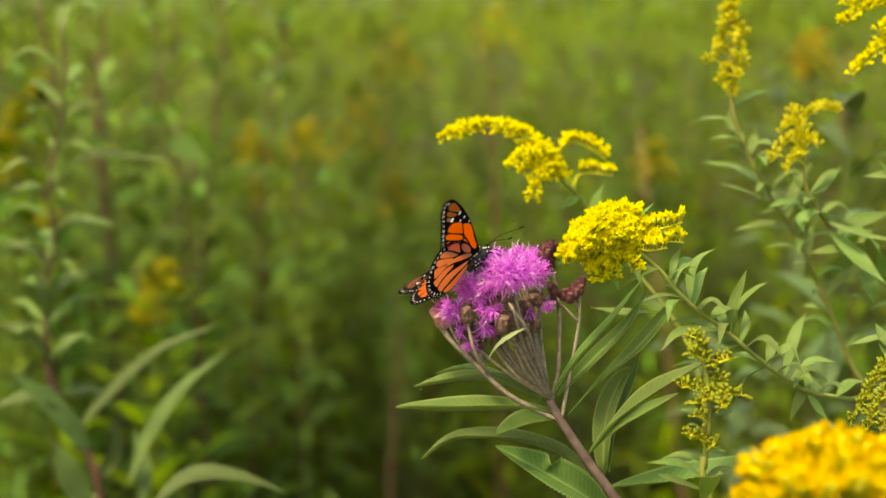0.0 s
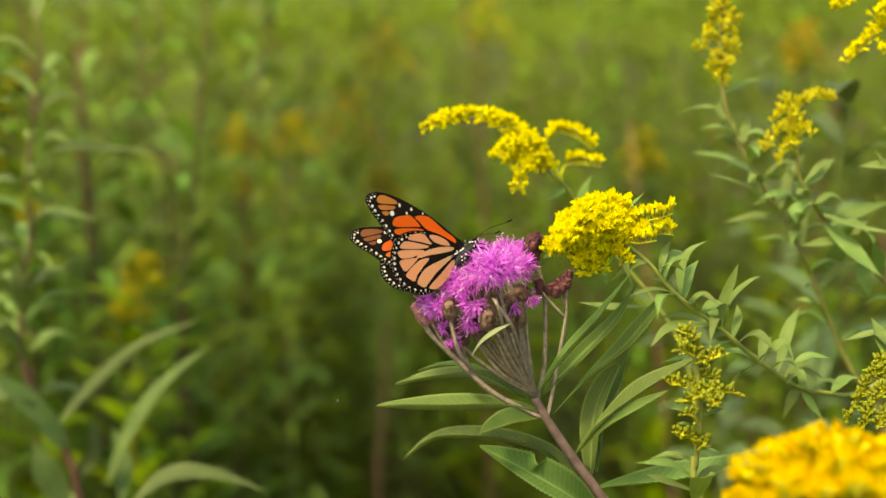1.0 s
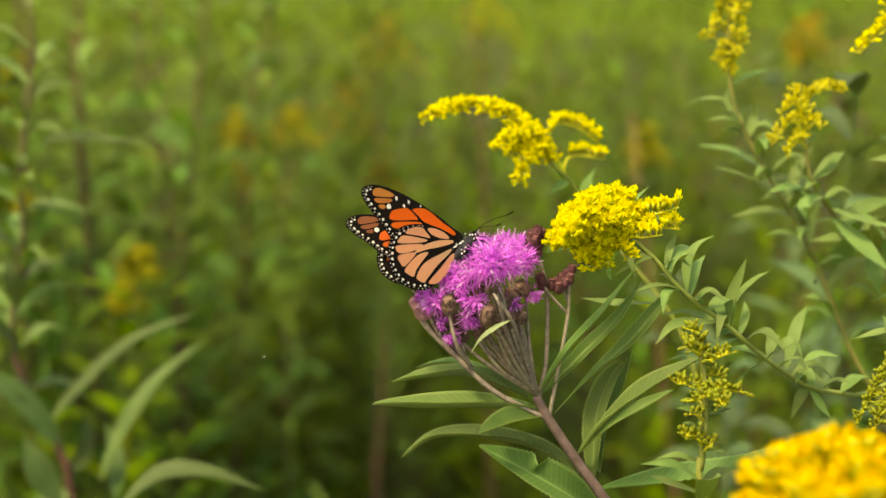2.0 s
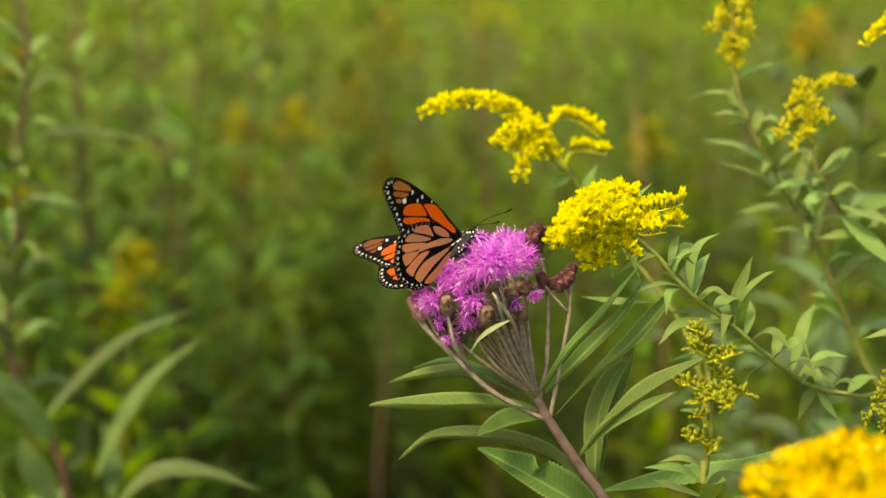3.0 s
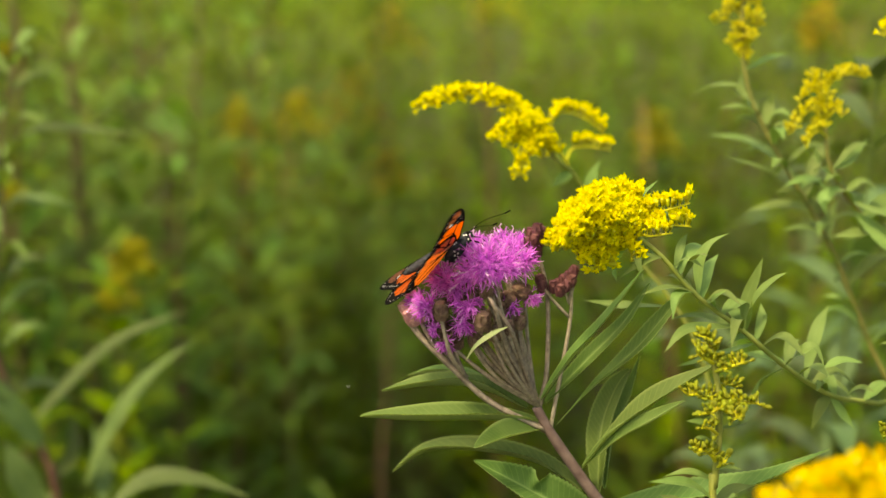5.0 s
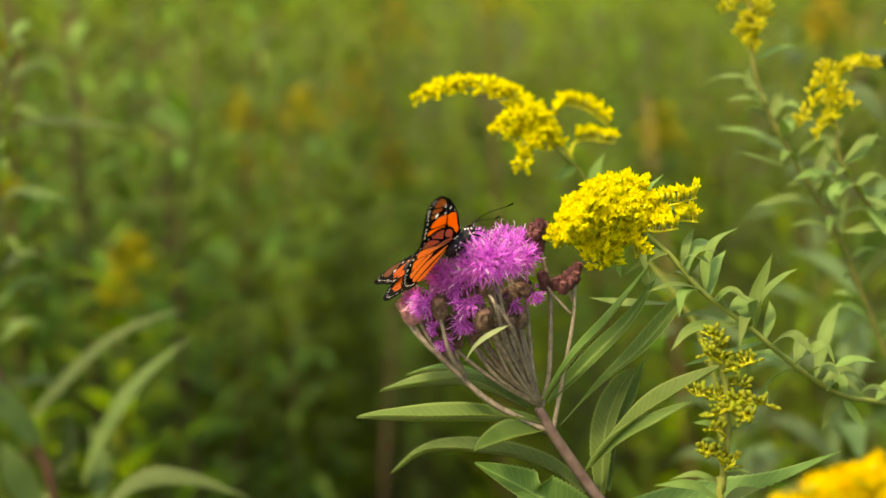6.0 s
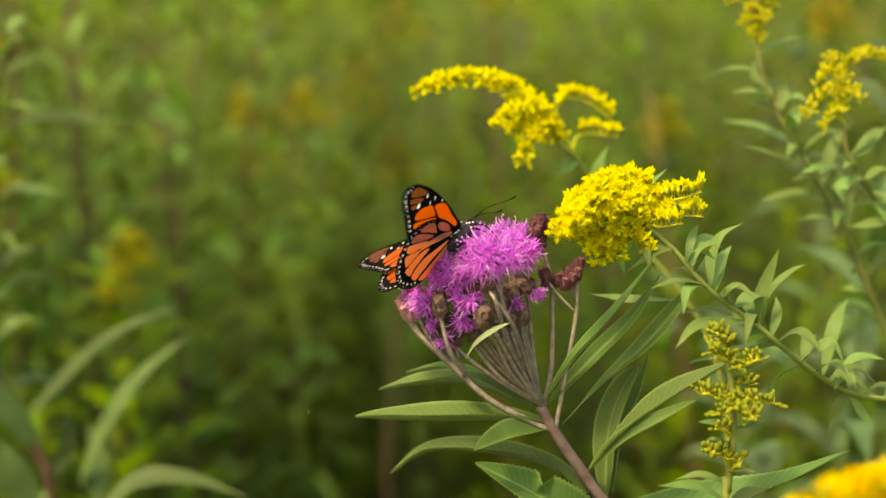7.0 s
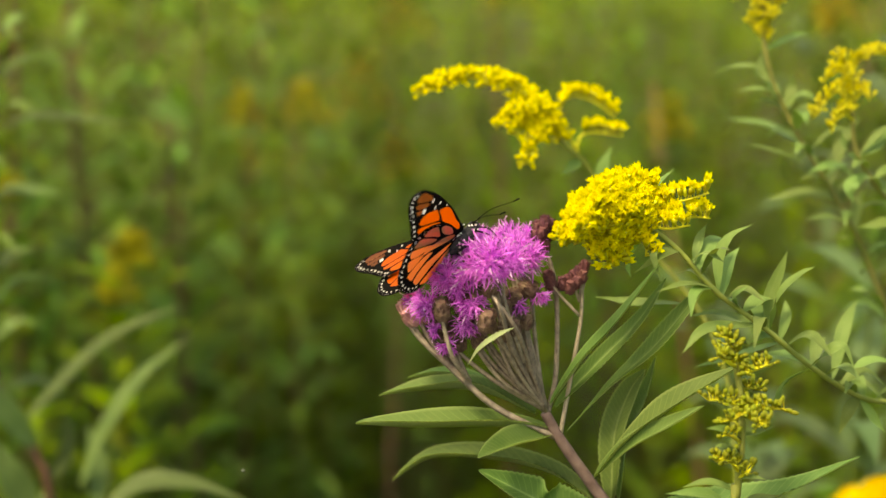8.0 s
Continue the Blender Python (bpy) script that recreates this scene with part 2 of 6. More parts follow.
def leaf(bm, pts, width, up, n=14, fold=0.22, serrate=0.0, across=2, rng=random, wide_at=0.42, bite=None, under=0.0, blunt=1.15):
    """A lance-shaped leaf along a bent line, folded along its midrib, with toothed and slightly rippled edges."""
    uv = bm.loops.layers.uv.get("uv") or bm.loops.layers.uv.new("uv")
    fine = spline(pts, 2 * n)
    line = [fine[round(i * (len(fine) - 1) / n)] for i in range(n + 1)]
    up = Vector(up).normalized()
    k = math.log(0.5) / math.log(wide_at)
    ripple, phase = rng.uniform(0.04, 0.10), rng.uniform(0, 6)
    rows = []
    for i, p in enumerate(line):
        s = i / n
        d = (line[min(i + 1, n)] - line[max(i - 1, 0)]).normalized()
        side = d.cross(up).normalized()
        nrm = side.cross(d).normalized()
        w = width / 2 * (math.sin(math.pi * min(0.995, 0.012 + s * 0.985) ** k) ** blunt + 0.02)
        row = []
        for j in range(-across, across + 1):
            v = j / across
            ww = w * (1 + serrate * (0.5 if i % 2 else -0.5)) if abs(j) == across else w
            if bite and v * bite[1] > 0 and abs(s - bite[0]) < bite[2]:
                ww *= (0.25 + 0.75 * abs(s - bite[0]) / bite[2])
            lift = fold * abs(v) + ripple * v * math.sin(9 * s + phase) * abs(v)
            row.append((p + side * (v * ww) + nrm * (lift * w), (s, v), nrm))
        rows.append(row)
    # the upper face, and for near leaves the paler lower face under it
    for depth in (0.0, under) if under else (0.0,):
        made = [[(bm.verts.new(c - nrm * depth), at) for c, at, nrm in row] for row in rows]
        for a, b in zip(made, made[1:]):
            for j in range(2 * across):
                quad = (a[j], a[j + 1], b[j + 1], b[j])
                f = bm.faces.new([q[0] for q in quad])
                f.material_index = 1 if depth else 0
                for lo, q in zip(f.loops, quad):
                    lo[uv].uv = q[1]


def blob(bm, m, rings, seg=10, mat=0):
    """A turned body: rings of (distance along z, radius) in the pose m."""
    made = []
    for z, r in rings:
        made.append([bm.verts.new(m @ Vector((r * math.cos(2 * math.pi * k / seg), r * math.sin(2 * math.pi * k / seg), z))) for k in range(seg)])
    for a, b in zip(made, made[1:]):
        for k in range(seg):
            bm.faces.new((a[k], a[(k + 1) % seg], b[(k + 1) % seg], b[k])).material_index = mat
    bm.faces.new(made[0][::-1]).material_index = mat
    bm.faces.new(made[-1]).material_index = mat


def aim(p, d, spin=0.0):
    """A pose at p whose z points along d."""
    return Matrix.Translation(p) @ Vector(d).to_track_quat("Z", "Y").to_matrix().to_4x4() @ Matrix.Rotation(spin, 4, "Z")


def jitter(rng, r):
    return Vector((rng.uniform(-r, r), rng.uniform(-r, r), rng.uniform(-r, r)))


def to_ground(p, foot, nxt=None):
    """The hidden rest of a stem, from a place on it down to its foot on the ground."""
    p, foot = Vector(p), Vector((*foot, -0.01))
    if nxt:
        q = p + (p - Vector(nxt)).normalized() * 0.10
        return [foot, foot.lerp(q, 0.6) + Vector((0, 0, 0.06)), q]
    return [foot, foot.lerp(p, 0.35) + Vector((0, 0, 0.06)), foot.lerp(p, 0.7) + Vector((0, 0, 0.06))]


# ---- the setting ----
def make_ground():
    bm = bmesh.new()
    n = 60
    grid = []
    for j in range(n + 1):
        row = []
        for i in range(n + 1):
            a, b = 2 * i / n - 1, 2 * j / n - 1
            x, y = math.copysign(abs(a) ** 3, a) * 400, math.copysign(abs(b) ** 3, b) * 400 + 2
            near = math.hypot(x, y - 2)
            z = 0.03 * noise.noise((x * 1.3, y * 1.3, 0)) if near < 25 else 0.4 * noise.noise((x * 0.03, y * 0.03, 3))
            row.append(bm.verts.new((x, y, z - 0.02)))
        grid.append(row)
    for a, b in zip(grid, grid[1:]):
        for i in range(n):
            bm.faces.new((a[i], a[i + 1], b[i + 1], b[i]))
    g = part("ground", bm, SOIL, None, "dark meadow soil under dense weeds", "structure")
    g["category"] = "ground"


make_ground()


# ---- the butterfly ----
def smooth_ring(pts, steps=5):
    """A closed smooth outline through the points (u, v)."""
    n = len(pts)
    out = []
    for i in range(n):
        a, b, c, d = (Vector(pts[(i + k) % n]) for k in (-1, 0, 1, 2))
        for k in range(steps):
            s = k / steps
            out.append(0.5 * (2 * b + (c - a) * s + (2 * a - 5 * b + 4 * c - d) * s * s + (3 * b - a - 3 * c + d) * s ** 3))
    return out


def spot_ring(at, r, stretch=1.0, turn=0.0):
    ring = []
    for k in range(8):
        a = 2 * math.pi * k / 8
        p = Matrix.Rotation(turn, 2) @ Vector((r * stretch * math.cos(a), r * math.sin(a)))
        ring.append(Vector((at[0] + p.x, at[1] + p.y)))
    return ring


FORE = ((-0.3, -0.2), (1.0, 2.3), (0.0, 6.1), (-1.6, 14.1), (-4.0, 22.4), (-7.7, 31.5), (-11.5, 37.7), (-14.2, 40.6), (-17.3, 41.9), (-19.6, 40.9), (-20.6, 38.4), (-21.2, 34.9), (-21.4, 30.7), (-21.9, 26.8), (-22.3, 23.1), (-22.1, 19.4), (-16.9, 13.5), (-10.0, 6.8), (-4.0, 1.7))
FORE_CELLS = {
    "orange": (((-14.9, 27.9), (-10.5, 25.5), (-9.0, 23.6), (-8.9, 18.8), (-10.5, 19.6), (-17.5, 25.8)),
        ((-8.0, 22.7), (-4.5, 20.3), (-2.9, 16.8), (-2.0, 10.9), (-0.7, 5.8), (-1.4, 3.8), (-3.7, 6.7), (-5.5, 11.7), (-7.7, 16.3), (-7.9, 19.7)),
        ((-17.7, 24.5), (-10.1, 18.3), (-8.9, 15.8), (-11.1, 16.3), (-18.6, 22.4)),
        ((-8.0, 14.7), (-5.8, 10.7), (-4.4, 6.8), (-6.7, 7.9), (-8.3, 12.4)),
        ((-18.5, 20.8), (-11.9, 15.6), (-9.8, 11.6), (-13.1, 12.2), (-18.8, 17.0)),
        ((-8.7, 9.7), (-5.0, 6.1), (-2.7, 2.9), (-4.7, 3.8), (-8.5, 7.5)),
        ),
    "tan": (((-15.1, 38.5), (-12.6, 37.6), (-10.0, 32.9), (-10.7, 31.5), (-16.1, 36.5)),
        ((-16.7, 35.9), (-11.9, 31.4), (-13.2, 30.8), (-17.1, 33.9)),
        ((-17.6, 33.1), (-15.5, 31.6), (-16.2, 30.5), (-17.5, 31.3)),
        ),
}
FORE_SPOTS = ((-9.9, 30.2, 0.55, 1.7, 0.9), (-7.0, 29.2, 0.50, 1.4, 0.9), (-7.1, 25.8, 0.55, 1.4, 0.9), (-4.7, 24.8, 0.50, 1.3, 0.9), (-9.7, 26.0, 0.50, 1.4, 0.9), (-4.4, 21.4, 0.38, 1.4, 0.9), (-14.6, 30.0, 1.00, 1.1, 0.9), (-3.2, 18.5, 0.30, 1.4, 0.9))
HIND = ((-2.4, 1.8), (-3.4, 6.8), (-6.2, 12.7), (-11.1, 18.0), (-16.0, 21.1), (-20.4, 21.8), (-24.5, 20.5), (-27.7, 18.2), (-30.3, 15.2), (-31.9, 11.4), (-32.1, 6.8), (-30.4, 2.3), (-27.4, -1.4), (-23.5, -3.2), (-15.2, -4.0), (-6.8, -1.2))
HIND_CELLS = (((-8.7, 13.4), (-6.5, 11.5), (-4.6, 7.7), (-4.7, 4.7), (-7.4, 7.4), (-9.1, 10.8)),
        ((-16.9, 18.4), (-13.8, 18.3), (-10.3, 15.5), (-10.3, 12.2), (-10.6, 10.3), (-13.5, 14.1)),
        ((-21.7, 17.7), (-19.8, 18.9), (-17.3, 17.6), (-12.1, 10.8), (-14.5, 11.5)),
        ((-24.4, 16.9), (-22.5, 17.3), (-14.7, 10.8), (-19.1, 11.5), (-23.9, 14.4)),
        ((-18.9, 11.0), (-15.5, 10.6), (-9.1, 7.5), (-4.4, 3.6), (-4.9, 2.5), (-9.3, 4.7), (-14.7, 8.1), (-18.4, 9.9)),
        ((-25.4, 14.6), (-19.8, 11.2), (-19.5, 10.1), (-26.2, 10.0), (-26.8, 12.0)),
        ((-27.0, 9.2), (-19.3, 9.3), (-15.2, 7.0), (-19.7, 6.4), (-23.9, 5.8), (-26.4, 4.8), (-27.5, 7.3)),
        ((-25.5, 4.0), (-19.5, 5.3), (-12.0, 3.2), (-6.6, 1.3), (-8.6, 0.7), (-16.1, 1.0), (-22.3, 0.4), (-24.7, 0.2), (-25.7, 1.8)),
        ((-23.1, -0.9), (-16.0, -0.6), (-7.9, -0.2), (-8.6, -1.9), (-15.1, -3.9), (-20.5, -3.7), (-22.7, -2.5)),
        )


def offset_in(ring, k, depth):
    """The place at depth inside the outline at its k-th point."""
    a, b, p = ring[k - 1], ring[(k + 1) % len(ring)], ring[k]
    d = (b - a).normalized()
    return p + Vector((-d.y, d.x)) * depth


def sheet(bm, ring, y):
    """One face of a wing cell."""
    f = bm.faces.new([bm.verts.new((p[0] / 1000, y, p[1] / 1000)) for p in ring])
    bmesh.ops.triangulate(bm, faces=[f])


def reach_to(p, a, b):
    """Distance from a point to a stretch of outline."""
    d = b - a
    k = max(0.0, min(1.0, (p - a).dot(d) / max(d.length_squared, 1e-9)))
    return (p - a - d * k).length


def clear_of(loop, others, gap):
    """True where the loop keeps its distance from all the others."""
    for o in others:
        if (o[0] - loop[0]).length > 90:
            continue
        for one, two in ((loop, o), (o, loop)):
            for p in one:
                if any(reach_to(p, two[i - 1], two[i]) < gap for i in range(len(two))):
                    return False
    return True


def margin_spots(ring, sgn, edge, rng):
    """Two rows of pale spots that follow the wing's outer edge."""
    lo, hi = edge
    out = []
    for depth, r, space in ((1.75, 0.50, 2.0), (0.68, 0.22, 1.35)):
        run, last = 0.0, ring[lo]
        for k in range(lo, hi):
            run += (ring[k] - last).length
            last = ring[k]
            if run > space:
                run = rng.uniform(-0.15, 0.15)
                d = ring[(k + 1) % len(ring)] - ring[k - 1]
                out.append(spot_ring(offset_in(ring, k, sgn * depth), r * rng.uniform(0.8, 1.15), rng.uniform(1.0, 1.35), math.atan2(d.y, d.x) + rng.uniform(-0.4, 0.4)))
    return out


def wing(name, parent, side, outline, cells, spots, edge, lower):
    """side: +1 for the wing whose underside looks along +y, -1 for the other."""
    ring = smooth_ring(outline)
    area = sum(a.x * b.y - b.x * a.y for a, b in zip(ring, ring[1:] + ring[:1]))
    sgn = 1 if area > 0 else -1
    rng = random.Random(4)
    t = 0.00010
    shapes = []
    for kind, groups in cells.items():
        for c in groups:
            shapes.append((kind, smooth_ring(c, 4)))
    dots = []
    for s in [spot_ring((u, v), r, st, tu) for u, v, r, st, tu in spots] + margin_spots(ring, sgn, edge, rng):
        if clear_of(s, [o for _, o in shapes] + dots, 0.07) and clear_of(s, [ring], 0.12):
            dots.append(s)
    # black web of veins and margin, open where the cells and spots lie
    bm = bmesh.new()
    edges = []
    for loop in [ring] + [s for _, s in shapes] + dots:
        vs = [bm.verts.new((p[0] / 1000, 0, p[1] / 1000)) for p in loop]
        edges += [bm.edges.new((vs[i - 1], vs[i])) for i in range(len(vs))]
    bmesh.ops.triangle_fill(bm, use_beauty=True, use_dissolve=False, edges=edges)
    made = bmesh.ops.extrude_face_region(bm, geom=list(bm.faces))
    for v in bm.verts:
        v.co.y = -t
    for v in made["geom"]:
        if isinstance(v, bmesh.types.BMVert):
            v.co.y = t
    bmesh.ops.recalc_face_normals(bm, faces=bm.faces)
    w = part(name, bm, WING_BLACK, parent, "black-veined orange wing with white-spotted margin", smooth=False)
    for kind, r in shapes:
        under = WING_ORANGE if kind == "orange" else WING_TAN if lower == "tan" else WING_BROWN
        over = WING_ORANGE if kind == "orange" or lower == "tan" else WING_DUSK
        for y, m in ((side * t * 1.25, under), (-side * t * 1.25, over)):
            bm = bmesh.new()
            sheet(bm, r, y)
            part("wing_cell", bm, m, w, smooth=False)
    bm = bmesh.new()
    for s in dots:
        sheet(bm, s, 0)
    part("spot_pattern", bm, WING_WHITE, w, "white spots along the wing edge", "stuff", False)
    return w


def make_butterfly():
    rng = random.Random(5)
    root = empty("butterfly", (0.0028, -0.0040, 1.0451), "orange and black butterfly feeding on purple flower", "butterfly")
    root.rotation_mode = "QUATERNION"
    root.rotation_quaternion = Matrix(((0.6212, 0.5485, 0.5597), (-0.3189, 0.8293, -0.4588), (-0.7158, 0.1065, 0.6901))).transposed().to_quaternion()
    bm = bmesh.new()
    blob(bm, aim((-0.0085, 0, -0.0020), (1, 0, 0.02)), ((0, 0.0008), (0.002, 0.0020), (0.006, 0.0027), (0.010, 0.0024), (0.0120, 0.0012)), 14)
    for i in range(140):
        a, x = rng.uniform(0, 6.28), rng.uniform(-0.005, 0.005)
        d = Vector((rng.uniform(-0.4, 0.1), math.cos(a), math.sin(a))).normalized()
        p = Vector((x - 0.0028, math.cos(a) * 0.0024, math.sin(a) * 0.0026 - 0.0012))
        tube(bm, [p, p + d * rng.uniform(0.0012, 0.0022)], 0.00012, 0.00003, 3, 0)
    thorax = part("thorax", bm, FUR, root, "furry black thorax with white dots")
    bm = bmesh.new()
    for a in range(44):
        ang, x = rng.uniform(0, 6.28), rng.uniform(-0.004, 0.0075)
        r = 0.0029 if x < 0.004 else 0.0024
        blob(bm, aim((x - 0.0028, math.cos(ang) * r, math.sin(ang) * r - 0.0012), (0, math.cos(ang), math.sin(ang))), ((-0.0002, 0.0002), (0.0001, 0.00042), (0.0003, 0.0002)), 6)
    part("dot_pattern", bm, WING_WHITE, thorax, "white dots")
    bm = bmesh.new()
    blob(bm, aim((0.0022, 0, -0.0014), (1, 0, -0.15)), ((0, 0.0012), (0.001, 0.0020), (0.0026, 0.0021), (0.0040, 0.0012)), 12)
    head = part("head", bm, FUR, root, "black head with white dots")
    for s in (-1, 1):
        bm = bmesh.new()
        blob(bm, aim((0.0044, s * 0.0012, -0.0012), (0.3, s, 0.1)), ((0, 0.0010), (0.0006, 0.0011), (0.0011, 0.0006)), 10)
        part("eye", bm, WING_BLACK, head, "dark round eye")
    bm = bmesh.new()
    blob(bm, aim((-0.003, 0, 0.0002), (-1, 0, 0.28)), ((0, 0.0012), (0.003, 0.0018), (0.008, 0.0020), (0.014, 0.0018), (0.019, 0.0012), (0.021, 0.0004)), 12)
    part("abdomen", bm, FUR, root, "slim black abdomen")
    for s, spread in ((-1, 0.30), (1, 0.34)):
        bm = bmesh.new()
        p = Vector((0.0054, s * 0.0007, -0.0007))
        tip = p + Vector((0.0125, s * 0.006, -0.0062 + 0.004 * spread))
        tube(bm, [p, p.lerp(tip, 0.5) + Vector((0.0, 0, 0.0012)), tip], 0.00012, 0.00010, 5)
        tube(bm, [tip, tip + Vector((0.0022, s * 0.0004, -0.0008))], 0.00022, 0.00032, 6, 2)
        part("antenna", bm, WING_BLACK, root, "thin black clubbed antenna")
    for x, s in ((0.003, -1), (0.003, 1), (-0.001, -1), (-0.001, 1)):
        bm = bmesh.new()
        tube(bm, [(x, s * 0.002, -0.003), (x + 0.001, s * 0.0045, -0.007), (x + 0.001, s * 0.004, -0.012), (x + 0.002, s * 0.004, -0.014)], 0.00032, 0.0002, 5, 3)
        part("leg", bm, WING_BLACK, root, "thin black leg")
    bm = bmesh.new()
    tube(bm, [(0.0058, 0, -0.003), (0.0078, 0, -0.006), (0.0075, 0, -0.012)], 0.00022, 0.00016, 5, 4)
    part("proboscis", bm, WING_BLACK, root, "thin curved feeding tube")
    wings = []
    for s in (-1, 1):
        f = wing("forewing", root, s, FORE, FORE_CELLS, FORE_SPOTS, (33, 78), "brown")
        h = wing("hindwing", root, s, HIND, {"tan": HIND_CELLS}, (), (12, 66), "tan")
        wings += [(f, s, 0.0005), (h, s, 0.0014)]
    return root, wings


BUTTERFLY, WINGS = make_butterfly()
# the lens stays focused on the butterfly as it comes closer
cam.data.dof.focus_object = BUTTERFLY
# each wing: time, opening from shut and swing forward, degrees
NEAR_FOREWING = ((0, 59.0, 7.3), (0.3, 44.4, 5.0), (0.5, 31.2, 3.5), (1, 13.6, 1.5), (1.5, 11.2, -0.6), (1.7, 12.0, -0.3), (2.8, 27.0, 1.4), (3, 37.6, 1.7), (3.2, 46.0, 2.4), (3.5, 62.5, 3.5), (3.7, 67.0, 4.2), (4, 75.3, 5.2), (4.5, 82.5, 5.5), (5.8, 73.5, 1.9), (6, 72.0, 1.3), (6.5, 66.0, -0.7), (7, 60.3, -2.8), (7.5, 61.5, -2.8), (8, 63.5, -2.8))
NEAR_HINDWING = ((0, 58.6, 1.7), (0.3, 44.2, 2.2), (0.5, 31.0, 2.6), (1, 13.6, 1.2), (1.5, 11.4, -0.2), (1.7, 12.2, -0.3), (2.8, 27.1, -0.7), (3, 38.0, -0.8), (3.2, 46.4, 0.2), (3.5, 63.0, 1.8), (3.7, 67.5, 2.8), (4, 75.9, 4.4), (4.5, 83.1, 4.6), (5.8, 73.8, 1.9), (6, 72.3, 1.5), (6.5, 66.0, -0.9), (7, 59.9, -3.2), (7.5, 61.1, -3.2), (8, 63.1, -3.2))
FAR_FOREWING = ((0, 71.0, -1.0), (0.3, 55.0, -4.0), (0.5, 41.0, -6.0), (1, 20.0, -7.0), (1.5, 13.5, -6.0), (1.7, 14.5, -6.0), (2.8, 36.0, -4.0), (3, 47.0, -2.5), (3.2, 57.0, -0.5), (3.5, 71.0, 2.5), (3.7, 74.5, 3.5), (4, 77.5, 5.0), (4.5, 77.5, 5.0), (5.8, 76.5, 3.5), (6, 75.0, 3.0), (6.5, 69.0, 2.0), (7, 64.0, -0.5), (7.5, 62.5, -2.0), (8, 62.0, -2.5))
FAR_HINDWING = ((0, 70.0, 12.0), (0.3, 52.0, 10.5), (0.5, 38.0, 9.5), (1, 24.0, 9.0), (1.5, 22.0, 9.0), (1.7, 22.5, 9.0), (2.8, 37.0, 8.0), (3, 48.0, 7.5), (3.2, 58.0, 7.0), (3.5, 73.0, 7.0), (3.7, 76.5, 6.0), (4, 79.5, 7.0), (4.5, 78.5, 16.0), (5.8, 79.0, 11.5), (6, 77.5, 11.5), (6.5, 73.0, 11.5), (7, 68.0, 10.5), (7.5, 66.5, 10.0), (8, 66.5, 10.0))
# small shifts of the body on the flower: time, millimetres across and up
STEPS = ((0, -1.16, 0.37), (0.5, -0.25, -0.50), (1.5, 0.25, 0.09), (3, -0.35, 0.00), (4, -0.22, -0.90), (4.5, -0.10, -0.80), (6, 0.67, 0.17), (7, 1.18, 0.62), (8, 1.20, 0.60))


def flap_wings():
    for (w, s, gap), beats in zip(WINGS, (NEAR_FOREWING, NEAR_HINDWING, FAR_FOREWING, FAR_HINDWING)):
        rows = []
        for t, opening, swing in beats:
            rows.append((t, Matrix.Translation((0, s * gap, 0)) @ Matrix.Rotation(math.radians(-s * opening), 4, "X") @ Matrix.Rotation(math.radians(swing), 4, "Y")))
        walk(w, rows)


def shift_body():
    start = Matrix.LocRotScale(BUTTERFLY.location, BUTTERFLY.rotation_quaternion, None)
    walk(BUTTERFLY, [(t, Matrix.Translation((x / 1000, 0, z / 1000)) @ start) for t, x, z in STEPS])


# ---- the plants ----
def wpart(name, bm, material, thing, label="", kind="", under=None, smooth=True):
    """A part whose mesh is given in the world's space; under: the part of the thing that carries it."""
    ob = part(name, bm, material, under or thing, label, kind, smooth)
    if not under:
        ob.matrix_parent_inverse = Matrix.Translation(-Vector(thing.location))
    return ob


def one_leaf(thing, pts, width, up, mat, name="leaf", label="", **how):
    bm = bmesh.new()
    leaf(bm, pts, width, up, **how)
    return wpart(name, bm, mat, thing, label)


def gold_head(bm, bmg, p, d, size, rng, seg=4, closed=False):
    """One small goldenrod flower head: a green cup and a few yellow rays."""
    d = d.normalized()
    blob(bmg, aim(p, d), ((0, 0.12 * size), (0.45 * size, 0.24 * size), (0.62 * size, 0.16 * size)), seg)
    top = p + d * 0.5 * size
    if closed:
        blob(bm, aim(p + d * 0.25 * size, d), ((0, 0.20 * size), (0.3 * size, 0.31 * size), (0.6 * size, 0.27 * size), (0.85 * size, 0.08 * size)), 5)
        return
    for k in range(6):
        r = (d * 0.8 + jitter(rng, 0.55)).normalized()
        q = top + r * size * rng.uniform(0.45, 0.75)
        s = r.orthogonal().normalized() * size * 0.155
        s.rotate(Matrix.Rotation(rng.uniform(0, 3), 3, r))
        m = top.lerp(q, 0.55)
        a, b, c, e = bm.verts.new(top), bm.verts.new(m + s), bm.verts.new(q), bm.verts.new(m - s)
        lift = bm.verts.new(m + s.cross(r).normalized() * size * 0.12)
        for f in ((a, b, lift), (b, c, lift), (c, e, lift), (e, a, lift)):
            bm.faces.new(f)
    blob(bm, aim(top - d * 0.1 * size, d), ((0, 0.14 * size), (0.3 * size, 0.17 * size), (0.42 * size, 0.06 * size)), seg)


